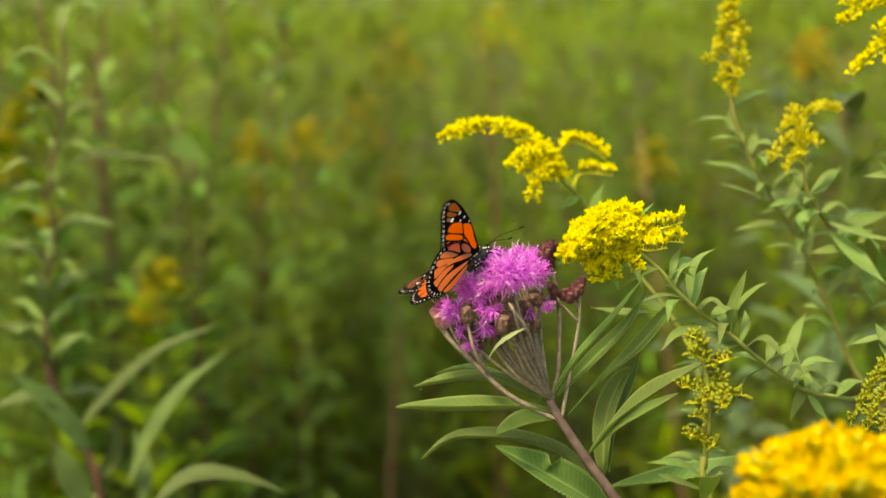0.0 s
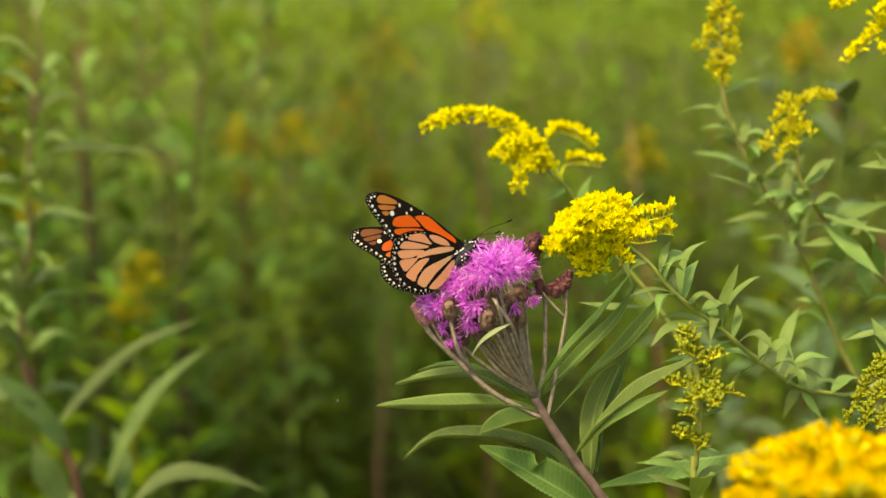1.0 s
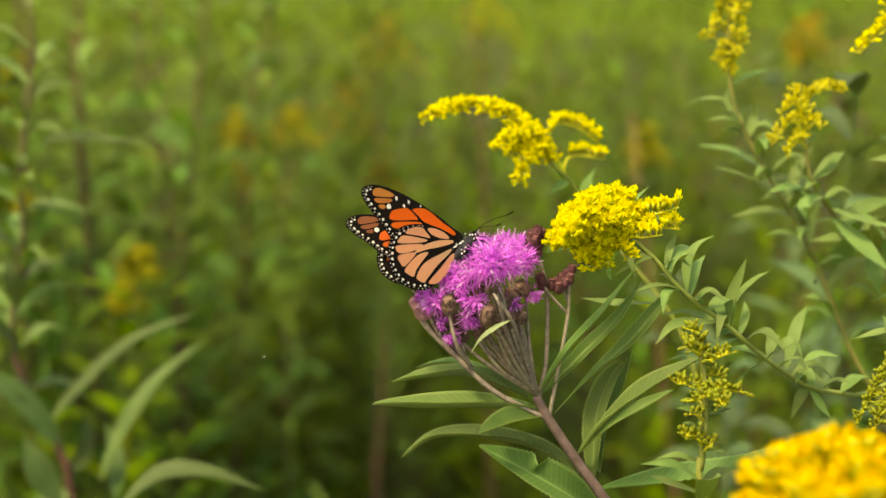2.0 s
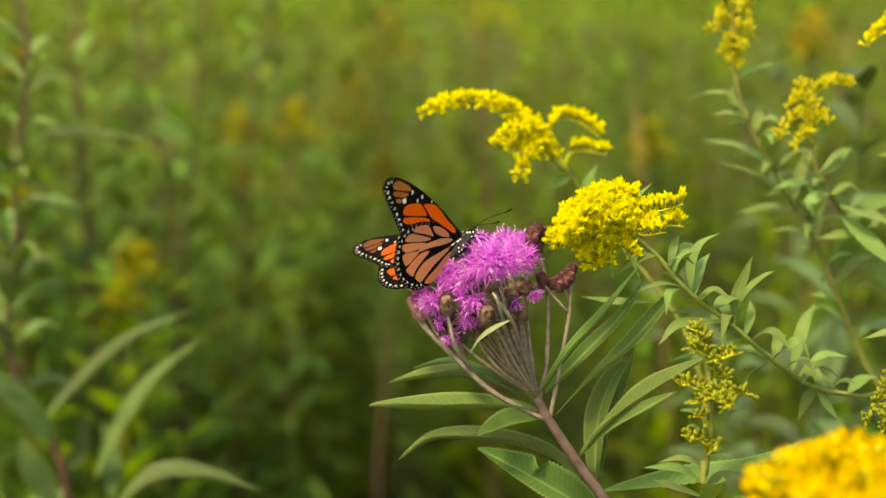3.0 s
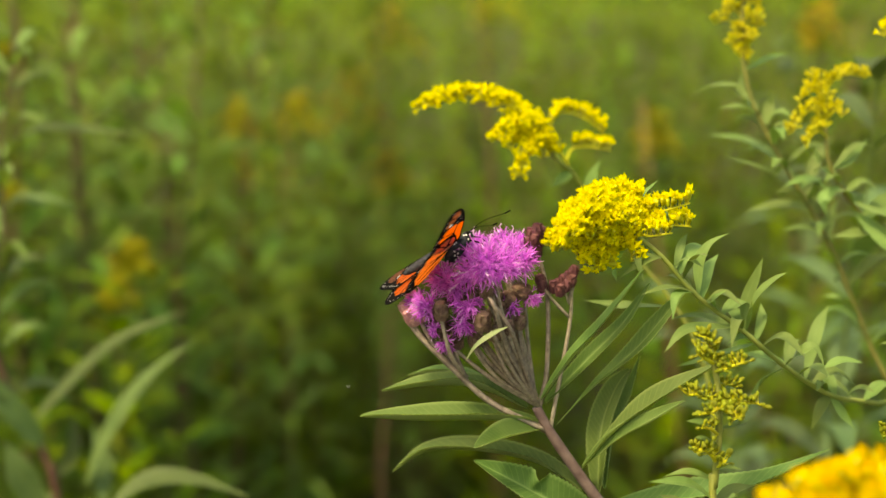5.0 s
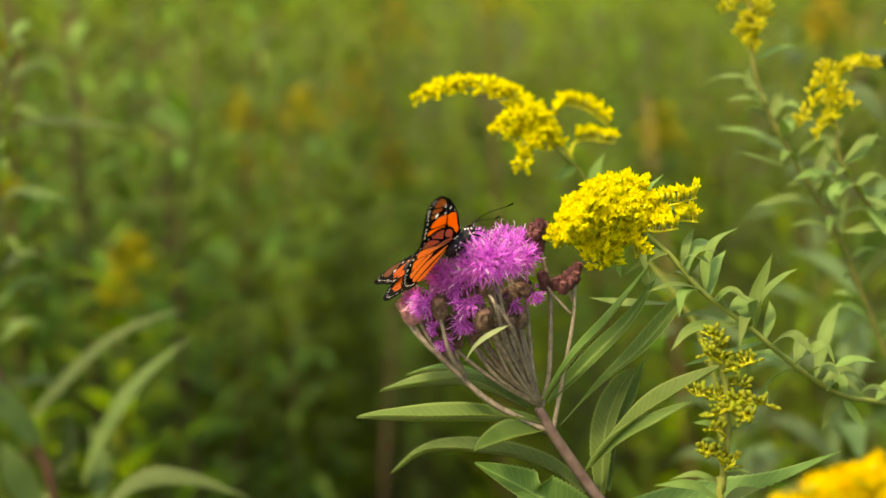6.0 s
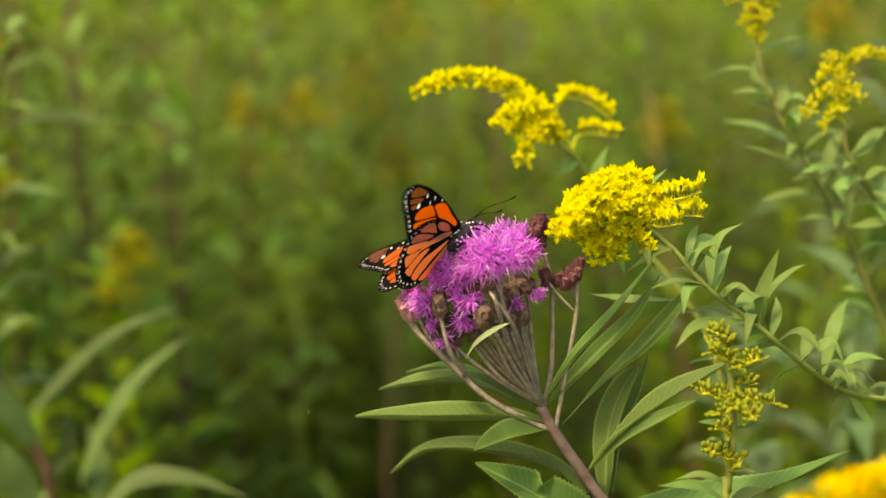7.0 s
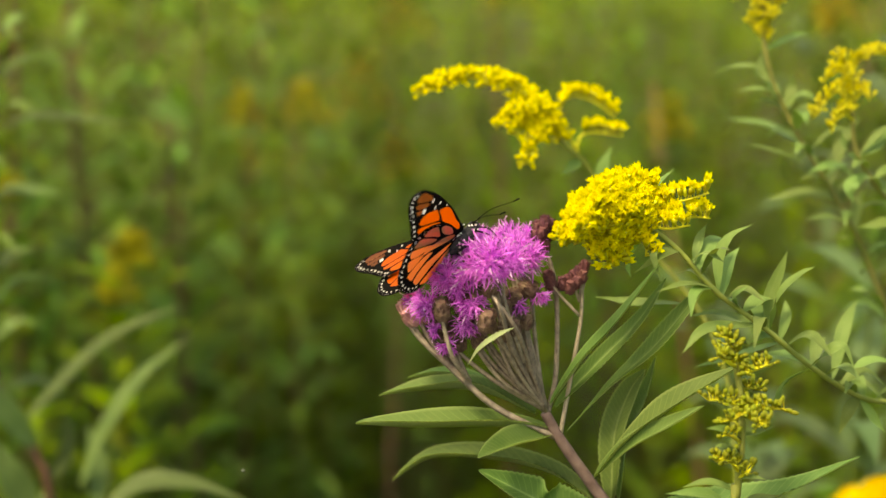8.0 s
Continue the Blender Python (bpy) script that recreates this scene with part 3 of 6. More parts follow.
def plume(thing, pts, rng, count, size, reach, up=(0, 0, 1), petal=YELLOW, r=0.0007, taper=0.55, start=0.12, spray=1.0):
    """One branch of a goldenrod's panicle with heads crowded along its upper side."""
    bm = bmesh.new()
    tube(bm, pts, r, r * 0.5, 5, 5)
    line = spline(pts, 12)
    up = Vector(up).normalized()
    heads, cups = bmesh.new(), bm
    count = int(count * 1.5)
    size *= 0.74
    for i in range(count):
        s = start + (1 - start) * (i + rng.random()) / count
        k = s * (len(line) - 1)
        p = line[int(k)].lerp(line[min(int(k) + 1, len(line) - 1)], k % 1)
        d = (up * spray + jitter(rng, 1.0)).normalized()
        ln = 0.5 * reach * rng.uniform(0.35, 1.0) * (1 - taper * s)
        q = p + d * ln
        tube(cups, [p, p.lerp(q, 0.5) + jitter(rng, ln * 0.1), q], 0.0003, 0.00025, 3, 2)
        gold_head(heads, cups, q, d + up * 0.3 + jitter(rng, 0.3), size * rng.uniform(0.75, 1.15), rng, closed=petal is GREEN_BUD)
    b = wpart("panicle_branch", bm, CALYX, thing)
    wpart("floret_cluster", heads, petal, thing, "small yellow florets", "stuff", under=b)
    return b


def ribbon(bm, pts, side, w):
    """A narrow petal lobe, keeled along its middle and pointed."""
    rows = []
    for i, p in enumerate(pts):
        f = w * (0.55, 1.0, 0.8, 0.12)[i]
        keel = side.cross(pts[min(i + 1, 3)] - pts[max(i - 1, 0)]).normalized() * f * 0.5
        rows.append([bm.verts.new(q) for q in (p - side * f, p - keel, p + side * f)])
    for r0, r1 in zip(rows, rows[1:]):
        for j in (0, 1):
            bm.faces.new((r0[j], r0[j + 1], r1[j + 1], r1[j]))


def floret_burst(bm, bms, p, d, rng, count, size):
    """Purple florets that spread from one flower head, each a thin tube with five curling ribbon lobes."""
    d = d.normalized()
    for i in range(int(count * 1.45)):
        o = (d * rng.uniform(0.45, 1.0) + jitter(rng, 0.85)).normalized()
        ln = size * rng.uniform(0.75, 1.1)
        a, b = p + jitter(rng, size * 0.10), p + o * ln * 0.48
        tube(bm, [a, b], size * 0.022, size * 0.045, 4, 0)
        across = o.orthogonal().normalized()
        across.rotate(Matrix.Rotation(rng.uniform(0, 6.28), 3, o))
        for k in range(5):
            out = across.copy()
            out.rotate(Matrix.Rotation(k * 1.2566 + rng.uniform(-0.3, 0.3), 3, o))
            r = (o + out * rng.uniform(0.35, 0.75)).normalized()
            lobe = ln * rng.uniform(0.42, 0.60)
            c = b + r * lobe * 0.35
            e = c + (r + out * rng.uniform(0.0, 0.5) + jitter(rng, 0.15)).normalized() * lobe * 0.35
            tip = e + (r * 0.7 + out * rng.uniform(0.2, 1.3) + jitter(rng, 0.5)).normalized() * lobe * 0.35
            ribbon(bm, [b, c, e, tip], o.cross(out).normalized(), 0.00024 * rng.uniform(0.8, 1.25))
        if rng.random() < 0.22:
            q = b + o * ln * 0.50
            q2 = q + (o + jitter(rng, 0.8)).normalized() * ln * 0.14
            tube(bms, [b, q, q2], 0.00011, 0.00016, 4, 2)


def scaled_cup(bm, p, d, length, r, rng):
    """A flower head's cup of overlapping bracts."""
    blob(bm, aim(p - d * length * 0.5, d), ((0, r * 0.35), (length * 0.15, r * 0.8), (length * 0.45, r), (length * 0.8, r * 0.85), (length, r * 0.6)), 9)
    for i in range(90):
        h, a = rng.uniform(0.1, 0.95), rng.uniform(0, 6.28)
        rr = r * (0.6 + 0.42 * math.sin(math.pi * min(1, h * 0.9 + 0.1)))
        m = aim(p - d * length * 0.5, d)
        q = m @ Vector((rr * math.cos(a), rr * math.sin(a), h * length))
        out = (m.to_3x3() @ Vector((math.cos(a), math.sin(a), 0.0)))
        s = out.cross(d).normalized() * r * 0.19
        tip = q + d * length * 0.20 + out * r * 0.22
        v = [bm.verts.new(x) for x in (q - s, q - d * length * 0.1, q + s, tip, q + d * length * 0.05 + out * r * 0.12)]
        for f in ((v[0], v[1], v[4]), (v[1], v[2], v[4]), (v[2], v[3], v[4]), (v[3], v[0], v[4])):
            bm.faces.new(f)


def flower_head(thing, p, d, rng, count, size, bud=False, cup=1.0, bract=BRACT):
    p, d = Vector(p), Vector(d).normalized()
    bm = bmesh.new()
    scaled_cup(bm, p - d * 0.004, d, 0.0078 * cup, 0.0030 * cup, rng)
    h = wpart("flower_head", bm, BUD if bud else bract, thing, "dull purple closed flower bud" if bud else "", smooth=False)
    if count:
        bm, bms = bmesh.new(), bmesh.new()
        floret_burst(bm, bms, p, d, rng, count, size)
        wpart("petal_tuft", bm, PURPLE, thing, "vivid purple ribbon petals", under=h)
        wpart("style_tuft", bms, STYLE, thing, "pale pink thread-like styles", "stuff", under=h)
    return h


def make_ironweed():
    rng = random.Random(11)
    foot = (0.16, 0.03)
    root = empty("ironweed", (*foot, 0), "purple-flowered ironweed with grey-purple stem in bloom", "wildflower")
    low = (0.0576, 0.0040, 0.9367)
    bm = bmesh.new()
    tube(bm, to_ground(low, foot, (0.0448, 0.0020, 0.9563)) + [low] + [(0.0448, 0.0020, 0.9563), (0.0353, 0.0000, 0.9718), (0.0302, 0.0000, 0.9817)], 0.0025, 0.0017, 16, 7, rib=0.06)
    wpart("stem", bm, IRON_STEM, root, "grey-purple downy stem")
    stalks = (
        ([(0.0344, 0.0000, 0.9723), (0.0137, -0.0060, 0.9856), (-0.0007, -0.0080, 1.0002), (-0.0123, -0.0080, 1.0128), (-0.0167, -0.0080, 1.0192)], 0.0015),
        ([(0.0045, -0.0080, 0.9953), (-0.0005, -0.0120, 1.0062), (-0.0037, -0.0140, 1.0184), (-0.0042, -0.0140, 1.0240)], 0.0011),
        ([(0.0309, 0.0000, 0.9812), (0.0178, -0.0080, 0.9911), (0.0081, -0.0120, 1.0060), (0.0041, -0.0120, 1.0144)], 0.0011),
        ([(0.0305, 0.0000, 0.9822), (0.0227, -0.0100, 0.9966), (0.0157, -0.0180, 1.0122), (0.0120, -0.0200, 1.0227)], 0.0012),
        ([(0.0302, 0.0000, 0.9827), (0.0245, -0.0120, 1.0038), (0.0204, -0.0220, 1.0174), (0.0186, -0.0240, 1.0267)], 0.0012),
        ([(0.0302, 0.0000, 0.9831), (0.0273, 0.0040, 0.9998), (0.0242, 0.0060, 1.0133), (0.0223, 0.0080, 1.0268)], 0.0011),
        ([(0.0305, 0.0000, 0.9836), (0.0301, -0.0040, 0.9994), (0.0271, -0.0080, 1.0164), (0.0254, -0.0080, 1.0254)], 0.0011),
        ([(0.0314, 0.0000, 0.9822), (0.0345, 0.0040, 0.9950), (0.0352, 0.0060, 1.0223), (0.0336, 0.0060, 1.0384)], 0.0013),
        ([(0.0353, 0.0000, 0.9737), (0.0394, 0.0030, 0.9928), (0.0433, 0.0040, 1.0133), (0.0434, 0.0040, 1.0271)], 0.0011),
        ([(0.0428, 0.0040, 1.0143), (0.0354, 0.0020, 1.0231), (0.0317, 0.0020, 1.0296)], 0.0008),
        ([(0.0352, 0.0060, 1.0223), (0.0402, 0.0060, 1.0256), (0.0395, 0.0060, 1.0286)], 0.0007),
        ([(0.0305, 0.0000, 0.9822), (0.0207, 0.0120, 0.9933), (0.0143, 0.0200, 1.0105), (0.0099, 0.0220, 1.0196)], 0.0011),
        ([(0.0178, -0.0060, 0.9906), (0.0069, 0.0060, 0.9951), (-0.0032, 0.0100, 1.0037), (-0.0087, 0.0100, 1.0109)], 0.0010),
        ([(0.0305, 0.0000, 0.9827), (0.0200, -0.0160, 1.0072), (0.0157, -0.0280, 1.0254), (0.0138, -0.0280, 1.0330)], 0.0010),
        ([(0.0300, 0.0000, 0.9845), (0.0267, 0.0120, 1.0119), (0.0226, 0.0140, 1.0349), (0.0200, 0.0140, 1.0384)], 0.0010),
        ([(0.0309, 0.0000, 0.9836), (0.0286, -0.0080, 1.0027), (0.0251, -0.0140, 1.0177), (0.0226, -0.0140, 1.0249)], 0.0010),
        ([(0.0038, -0.0080, 1.0029), (0.0023, -0.0160, 1.0120), (0.0003, -0.0180, 1.0214), (-0.0002, -0.0180, 1.0247)], 0.0010),
    )
    for a, b in (((0.0429, 0.0040, 1.0202), (0.0453, 0.0040, 1.0307)), ((0.0429, 0.0040, 1.0191), (0.0397, 0.0020, 1.0280)), ((0.0429, 0.0040, 1.0207), (0.0429, 0.0030, 1.0296)), ((0.0352, 0.0060, 1.0211), (0.0317, 0.0020, 1.0296)), ((0.0402, 0.0060, 1.0240), (0.0372, 0.0040, 1.0286))):
        stalks += (([a, Vector(a).lerp(Vector(b), 0.5) + Vector((0.0006, 0, 0)), b], 0.0006),)
    blooms = (
        ((0.0200, 0.0120, 1.0388), (0, 0.1, 1), 24, 0.0080),
        ((0.0142, 0.0080, 1.0387), (-0.3, -0.1, 0.9), 18, 0.0077),
        ((0.0246, 0.0100, 1.0381), (0.4, -0.1, 0.9), 21, 0.0077),
        ((0.0090, 0.0040, 1.0397), (-0.3, -0.2, 0.9), 18, 0.0077),
        ((0.0132, -0.0220, 1.0394), (0, -1, 0.15), 34, 0.0118),
        ((0.0080, -0.0180, 1.0362), (-0.6, -0.8, -0.05), 20, 0.0088),
        ((0.0188, -0.0200, 1.0389), (0.6, -0.75, 0.25), 22, 0.0090),
        ((0.0147, -0.0140, 1.0389), (0, -0.6, 0.8), 16, 0.0078),
        ((0.0258, -0.0040, 1.0363), (0.7, -0.55, 0.15), 22, 0.0080),
        ((0.0222, 0.0000, 1.0383), (0.3, -0.5, 0.8), 18, 0.0080),
        ((-0.0012, -0.0080, 1.0318), (-0.5, -0.6, 0.5), 29, 0.0083),
        ((0.0027, -0.0120, 1.0294), (-0.2, -0.9, -0.1), 16, 0.0073),
        ((0.0051, 0.0000, 1.0369), (-0.5, -0.3, 0.8), 21, 0.0080),
        ((-0.0075, -0.0120, 1.0232), (-0.5, -0.75, 0.1), 27, 0.0078),
        ((-0.0109, -0.0080, 1.0240), (-0.6, -0.5, 0.5), 12, 0.0059),
        ((0.0046, -0.0100, 1.0173), (-0.1, -0.9, -0.4), 18, 0.0068),
        ((-0.0017, -0.0100, 1.0098), (-0.3, -0.7, -0.5), 10, 0.0052),
        ((0.0285, -0.0020, 1.0239), (0.7, -0.5, -0.3), 12, 0.0057),
        ((0.0069, -0.0160, 1.0248), (-0.3, -0.85, -0.5), 21, 0.0078),
        ((0.0220, -0.0040, 1.0210), (0.2, -0.8, -0.3), 8, 0.0050),
        ((0.0294, 0.0060, 1.0400), (0.4, -0.3, 0.8), 10, 0.0050),
        ((-0.0054, -0.0100, 1.0149), (-0.4, -0.8, -0.2), 9, 0.0047),
    )
    for p, d, count, size in blooms:
        flower_head(root, p, d, rng, count, size)
    cups = (
        ((-0.0155, -0.0100, 1.0216), (-0.5, -0.3, 0.8), 1.26),
        ((-0.0186, -0.0080, 1.0246), (-0.6, -0.2, 0.8), 0.81),
        ((-0.0126, -0.0120, 1.0231), (-0.4, -0.4, 0.8), 1.11),
        ((-0.0034, -0.0190, 1.0263), (-0.1, -0.3, 1), 1.26),
        ((0.0119, -0.0230, 1.0227), (0.1, -0.4, 0.9), 1.41),
        ((0.0134, -0.0260, 1.0346), (0.1, -0.5, 0.9), 1.18),
        ((0.0000, -0.0080, 1.0282), (-0.2, -0.3, 1), 1.04),
        ((0.0163, -0.0160, 1.0170), (0.1, -0.2, 1), 1.11),
        ((0.0208, -0.0120, 1.0183), (0.1, -0.2, 1), 1.04),
        ((0.0085, -0.0080, 1.0132), (0, -0.2, 1), 1.11),
        ((0.0009, -0.0060, 1.0120), (-0.3, -0.1, 1), 1.04),
        ((0.0255, -0.0040, 1.0182), (0.2, -0.1, 1), 0.96),
        ((-0.0094, -0.0060, 1.0163), (-0.5, -0.1, 0.9), 1.11),
        ((0.0183, -0.0100, 1.0237), (0.2, -0.4, 0.9), 1.11),
    )
    for i, (p, d, c) in enumerate(cups):
        flower_head(root, p, d, rng, 0, 0, False, c * 0.72, PINK_BRACT if i < 3 else BRACT)
    buds = (
        ((0.0293, 0.0060, 1.0489), (-0.1, 0, 1)), ((0.0319, 0.0040, 1.0507), (0, 0, 1)), ((0.0346, 0.0080, 1.0489), (0.3, 0, 1)), ((0.0281, 0.0040, 1.0456), (-0.3, -0.3, 1)),
        ((0.0313, 0.0020, 1.0470), (0.1, -0.3, 1)), ((0.0337, 0.0060, 1.0454), (0.3, -0.1, 1)), ((0.0297, 0.0030, 1.0426), (-0.2, -0.2, 1)), ((0.0325, 0.0040, 1.0424), (0.2, -0.2, 1)),
        ((0.0313, 0.0020, 1.0319), (-0.4, -0.2, 1)), ((0.0328, 0.0020, 1.0293), (-0.1, -0.3, 1)), ((0.0370, 0.0040, 1.0293), (-0.1, -0.1, 1)), ((0.0394, 0.0070, 1.0296), (0.0, -0.1, 1)),
        ((0.0416, 0.0060, 1.0311), (0.1, -0.1, 1)), ((0.0436, 0.0060, 1.0326), (0.2, 0, 1)), ((0.0459, 0.0060, 1.0342), (0.3, 0, 1)), ((0.0396, 0.0000, 1.0286), (0.0, -0.3, 1)), ((0.0427, 0.0020, 1.0298), (0.2, -0.2, 1)),
        ((0.0450, 0.0030, 1.0314), (0.3, -0.2, 1)),
    )
    for p, d in buds:
        flower_head(root, p, d, rng, 0, 0, True, 0.62)
    # the traced stalks that meet a head, and one more up to each head that has none
    ends = [Vector(h[0]) - Vector(h[1]).normalized() * 0.006 for h in blooms + cups]
    tips = [Vector(p) - Vector(d).normalized() * 0.004 for p, d in buds]
    bare, runs = list(ends), []
    for pts, r in stalks:
        end = Vector(pts[-1])
        top = min(tips if r < 0.0009 else ends + tips, key=lambda q: (q - end).length + 5 * max(0.0, pts[-2][2] + 0.004 - q.z))
        if (top - end).length < 0.007:
            runs.append((list(pts[:-1]) + [top], r))
            bare = [q for q in bare if q is not top]
    fork, arm = Vector((0.0305, 0.0, 0.9830)), Vector((0.0045, -0.0080, 0.9953))
    for q in bare:
        foot_at = arm if q.x < 0.001 else fork
        bow = Vector(((q.x - foot_at.x) * 0.12, (q.y - foot_at.y) * 0.25, -0.001))
        runs.append(([foot_at + jitter(rng, 0.0008), foot_at.lerp(q, 0.5) + bow + jitter(rng, 0.0008), q - Vector((0, 0, 0.002)), q], 0.00105))
    for pts, r in runs:
        bm = bmesh.new()
        tube(bm, pts, r * 0.66, r * 0.52, 12, rib=0.2)
        wpart("flower_stalk", bm, IRON_STALK, root)
    big = dict(n=64, serrate=0.12, across=3, rng=rng, fold=0.78, under=0.00025)
    one_leaf(root, [(0.0313, 0.0000, 0.9761), (0.0109, -0.0040, 0.9786), (-0.0136, -0.0080, 0.9803), (-0.0335, -0.0100, 0.9827)], 0.0118, (0, -0.06, 1), [IRON_LEAF, IRON_UNDER], blunt=0.7, wide_at=0.46, **big)
    one_leaf(root, [(0.0270, 0.0040, 0.9802), (0.0090, 0.0100, 0.9867), (-0.0094, 0.0140, 0.9868), (-0.0274, 0.0160, 0.9845)], 0.0105, (0, -0.03, 1), [IRON_LEAF, IRON_UNDER], blunt=0.8, **big)
    one_leaf(root, [(0.0159, 0.0120, 0.9858), (-0.0025, 0.0260, 0.9876), (-0.0183, 0.0320, 0.9861)], 0.0080, (0, 0.05, 1), [IRON_LEAF, IRON_UNDER], blunt=0.8, **big)
    one_leaf(root, [(0.0317, 0.0000, 0.9733), (0.0207, -0.0120, 0.9748), (0.0074, -0.0300, 0.9765)], 0.0105, (0.05, -0.3, 0.9), [IRON_LEAF, IRON_UNDER], blunt=0.75, wide_at=0.5, **big)
    one_leaf(root, [(0.0466, 0.0040, 0.9480), (0.0316, 0.0120, 0.9558), (0.0109, 0.0200, 0.9586), (-0.0104, 0.0260, 0.9574), (-0.0251, 0.0280, 0.9486)], 0.0096, (0, -0.1, 1), [IRON_LEAF, IRON_UNDER], blunt=0.75, **big)
    one_leaf(root, [(0.0543, 0.0040, 0.9310), (0.0395, -0.0060, 0.9445), (0.0237, -0.0100, 0.9556), (0.0072, -0.0120, 0.9658)], 0.0145, (0.35, -0.9, 0.7), [IRON_LEAF, IRON_UNDER], blunt=0.8, bite=(0.60, 1, 0.05), label="green leaf with a bite out of its edge", **big)
    one_leaf(root, [(0.0318, 0.0000, 0.9840), (0.0431, -0.0060, 1.0015), (0.0546, -0.0100, 1.0157), (0.0682, -0.0100, 1.0341)], 0.0050, (-0.35, -0.35, 0.9), [IRON_LEAF, IRON_UNDER], blunt=0.85, **big)
    one_leaf(root, [(0.0337, 0.0020, 0.9829), (0.0487, 0.0040, 0.9975), (0.0626, 0.0060, 1.0110), (0.0728, 0.0080, 1.0256)], 0.0056, (0.2, -0.5, 0.8), [IRON_LEAF, IRON_UNDER], blunt=0.85, **big)
    one_leaf(root, [(0.0376, 0.0000, 0.9750), (0.0519, 0.0020, 0.9895), (0.0679, 0.0040, 1.0026), (0.0864, 0.0040, 1.0249)], 0.0062, (0.25, -0.45, 0.85), [IRON_LEAF, IRON_UNDER], blunt=1.0, wide_at=0.72, **big)
    one_leaf(root, [(0.0464, 0.0000, 0.9579), (0.0575, -0.0080, 0.9727), (0.0724, -0.0140, 0.9870), (0.0936, -0.0180, 1.0015)], 0.0090, (-0.15, -0.3, 1), [IRON_LEAF, IRON_UNDER], blunt=0.9, wide_at=0.6, **big)
    one_leaf(root, [(0.0469, 0.0000, 0.9583), (0.0583, -0.0120, 0.9726), (0.0686, -0.0180, 0.9809), (0.0809, -0.0220, 0.9894)], 0.0066, (-0.3, -0.5, 0.8), [IRON_LEAF, IRON_UNDER], blunt=0.8, **big)
    one_leaf(root, [(0.0526, 0.0040, 0.9469), (0.0547, 0.0100, 0.9693), (0.0602, 0.0140, 0.9833), (0.0660, 0.0160, 0.9912)], 0.0092, (-0.45, -0.85, 0.3), [IRON_LEAF, IRON_UNDER], blunt=0.75, **big)
    one_leaf(root, [(0.0554, 0.0040, 0.9485), (0.0595, 0.0120, 0.9674), (0.0664, 0.0160, 0.9817), (0.0702, 0.0180, 0.9954)], 0.0066, (-0.85, -0.45, 0.3), [IRON_LEAF, IRON_UNDER], blunt=0.8, **big)
    one_leaf(root, [(0.0554, 0.0060, 0.9409), (0.0805, -0.0040, 0.9463), (0.1081, -0.0100, 0.9539), (0.1341, -0.0120, 0.9673)], 0.0115, (-0.1, -0.30, 1), [IRON_LEAF, IRON_UNDER], **big)
    one_leaf(root, [(0.0047, -0.0140, 1.0030), (0.0091, -0.0280, 1.0125), (0.0150, -0.0340, 1.0181), (0.0203, -0.0360, 1.0210)], 0.0026, (-0.5, -0.6, 0.6), IRON_UNDER, name="bract", n=14, rng=rng)
    return root


def narrow_leaves(root, specs, width, mat, rng, face=(0, -0.45, 0.9)):
    """Narrow leaves, each along its own bent line."""
    for pts, w in specs:
        up = Vector(face) + jitter(rng, 0.25)
        one_leaf(root, pts, width * w, up, mat, n=18, serrate=0.05, rng=rng)


def side_leaves(root, pts, count, length, width, rng):
    """Small lance leaves set alternately along a stem."""
    line = spline(pts, 10)
    turn = rng.uniform(0, 6)
    for i in range(count):
        k = (i + rng.random()) / count * (len(line) - 1.01)
        p = line[int(k)].lerp(line[int(k) + 1], k % 1)
        turn += 2.4 + rng.uniform(-0.5, 0.5)
        o = Vector((math.cos(turn), math.sin(turn), rng.uniform(0.2, 0.7)))
        ln = length * rng.uniform(0.6, 1.2)
        one_leaf(root, [p, p + o * ln * 0.5 + Vector((0, 0, ln * 0.15)), p + o * ln - Vector((0, 0, ln * rng.uniform(0, 0.4)))], width * rng.uniform(0.7, 1.2), (0, -0.3, 1), GOLD_LEAF, n=12, serrate=0.05, rng=rng)


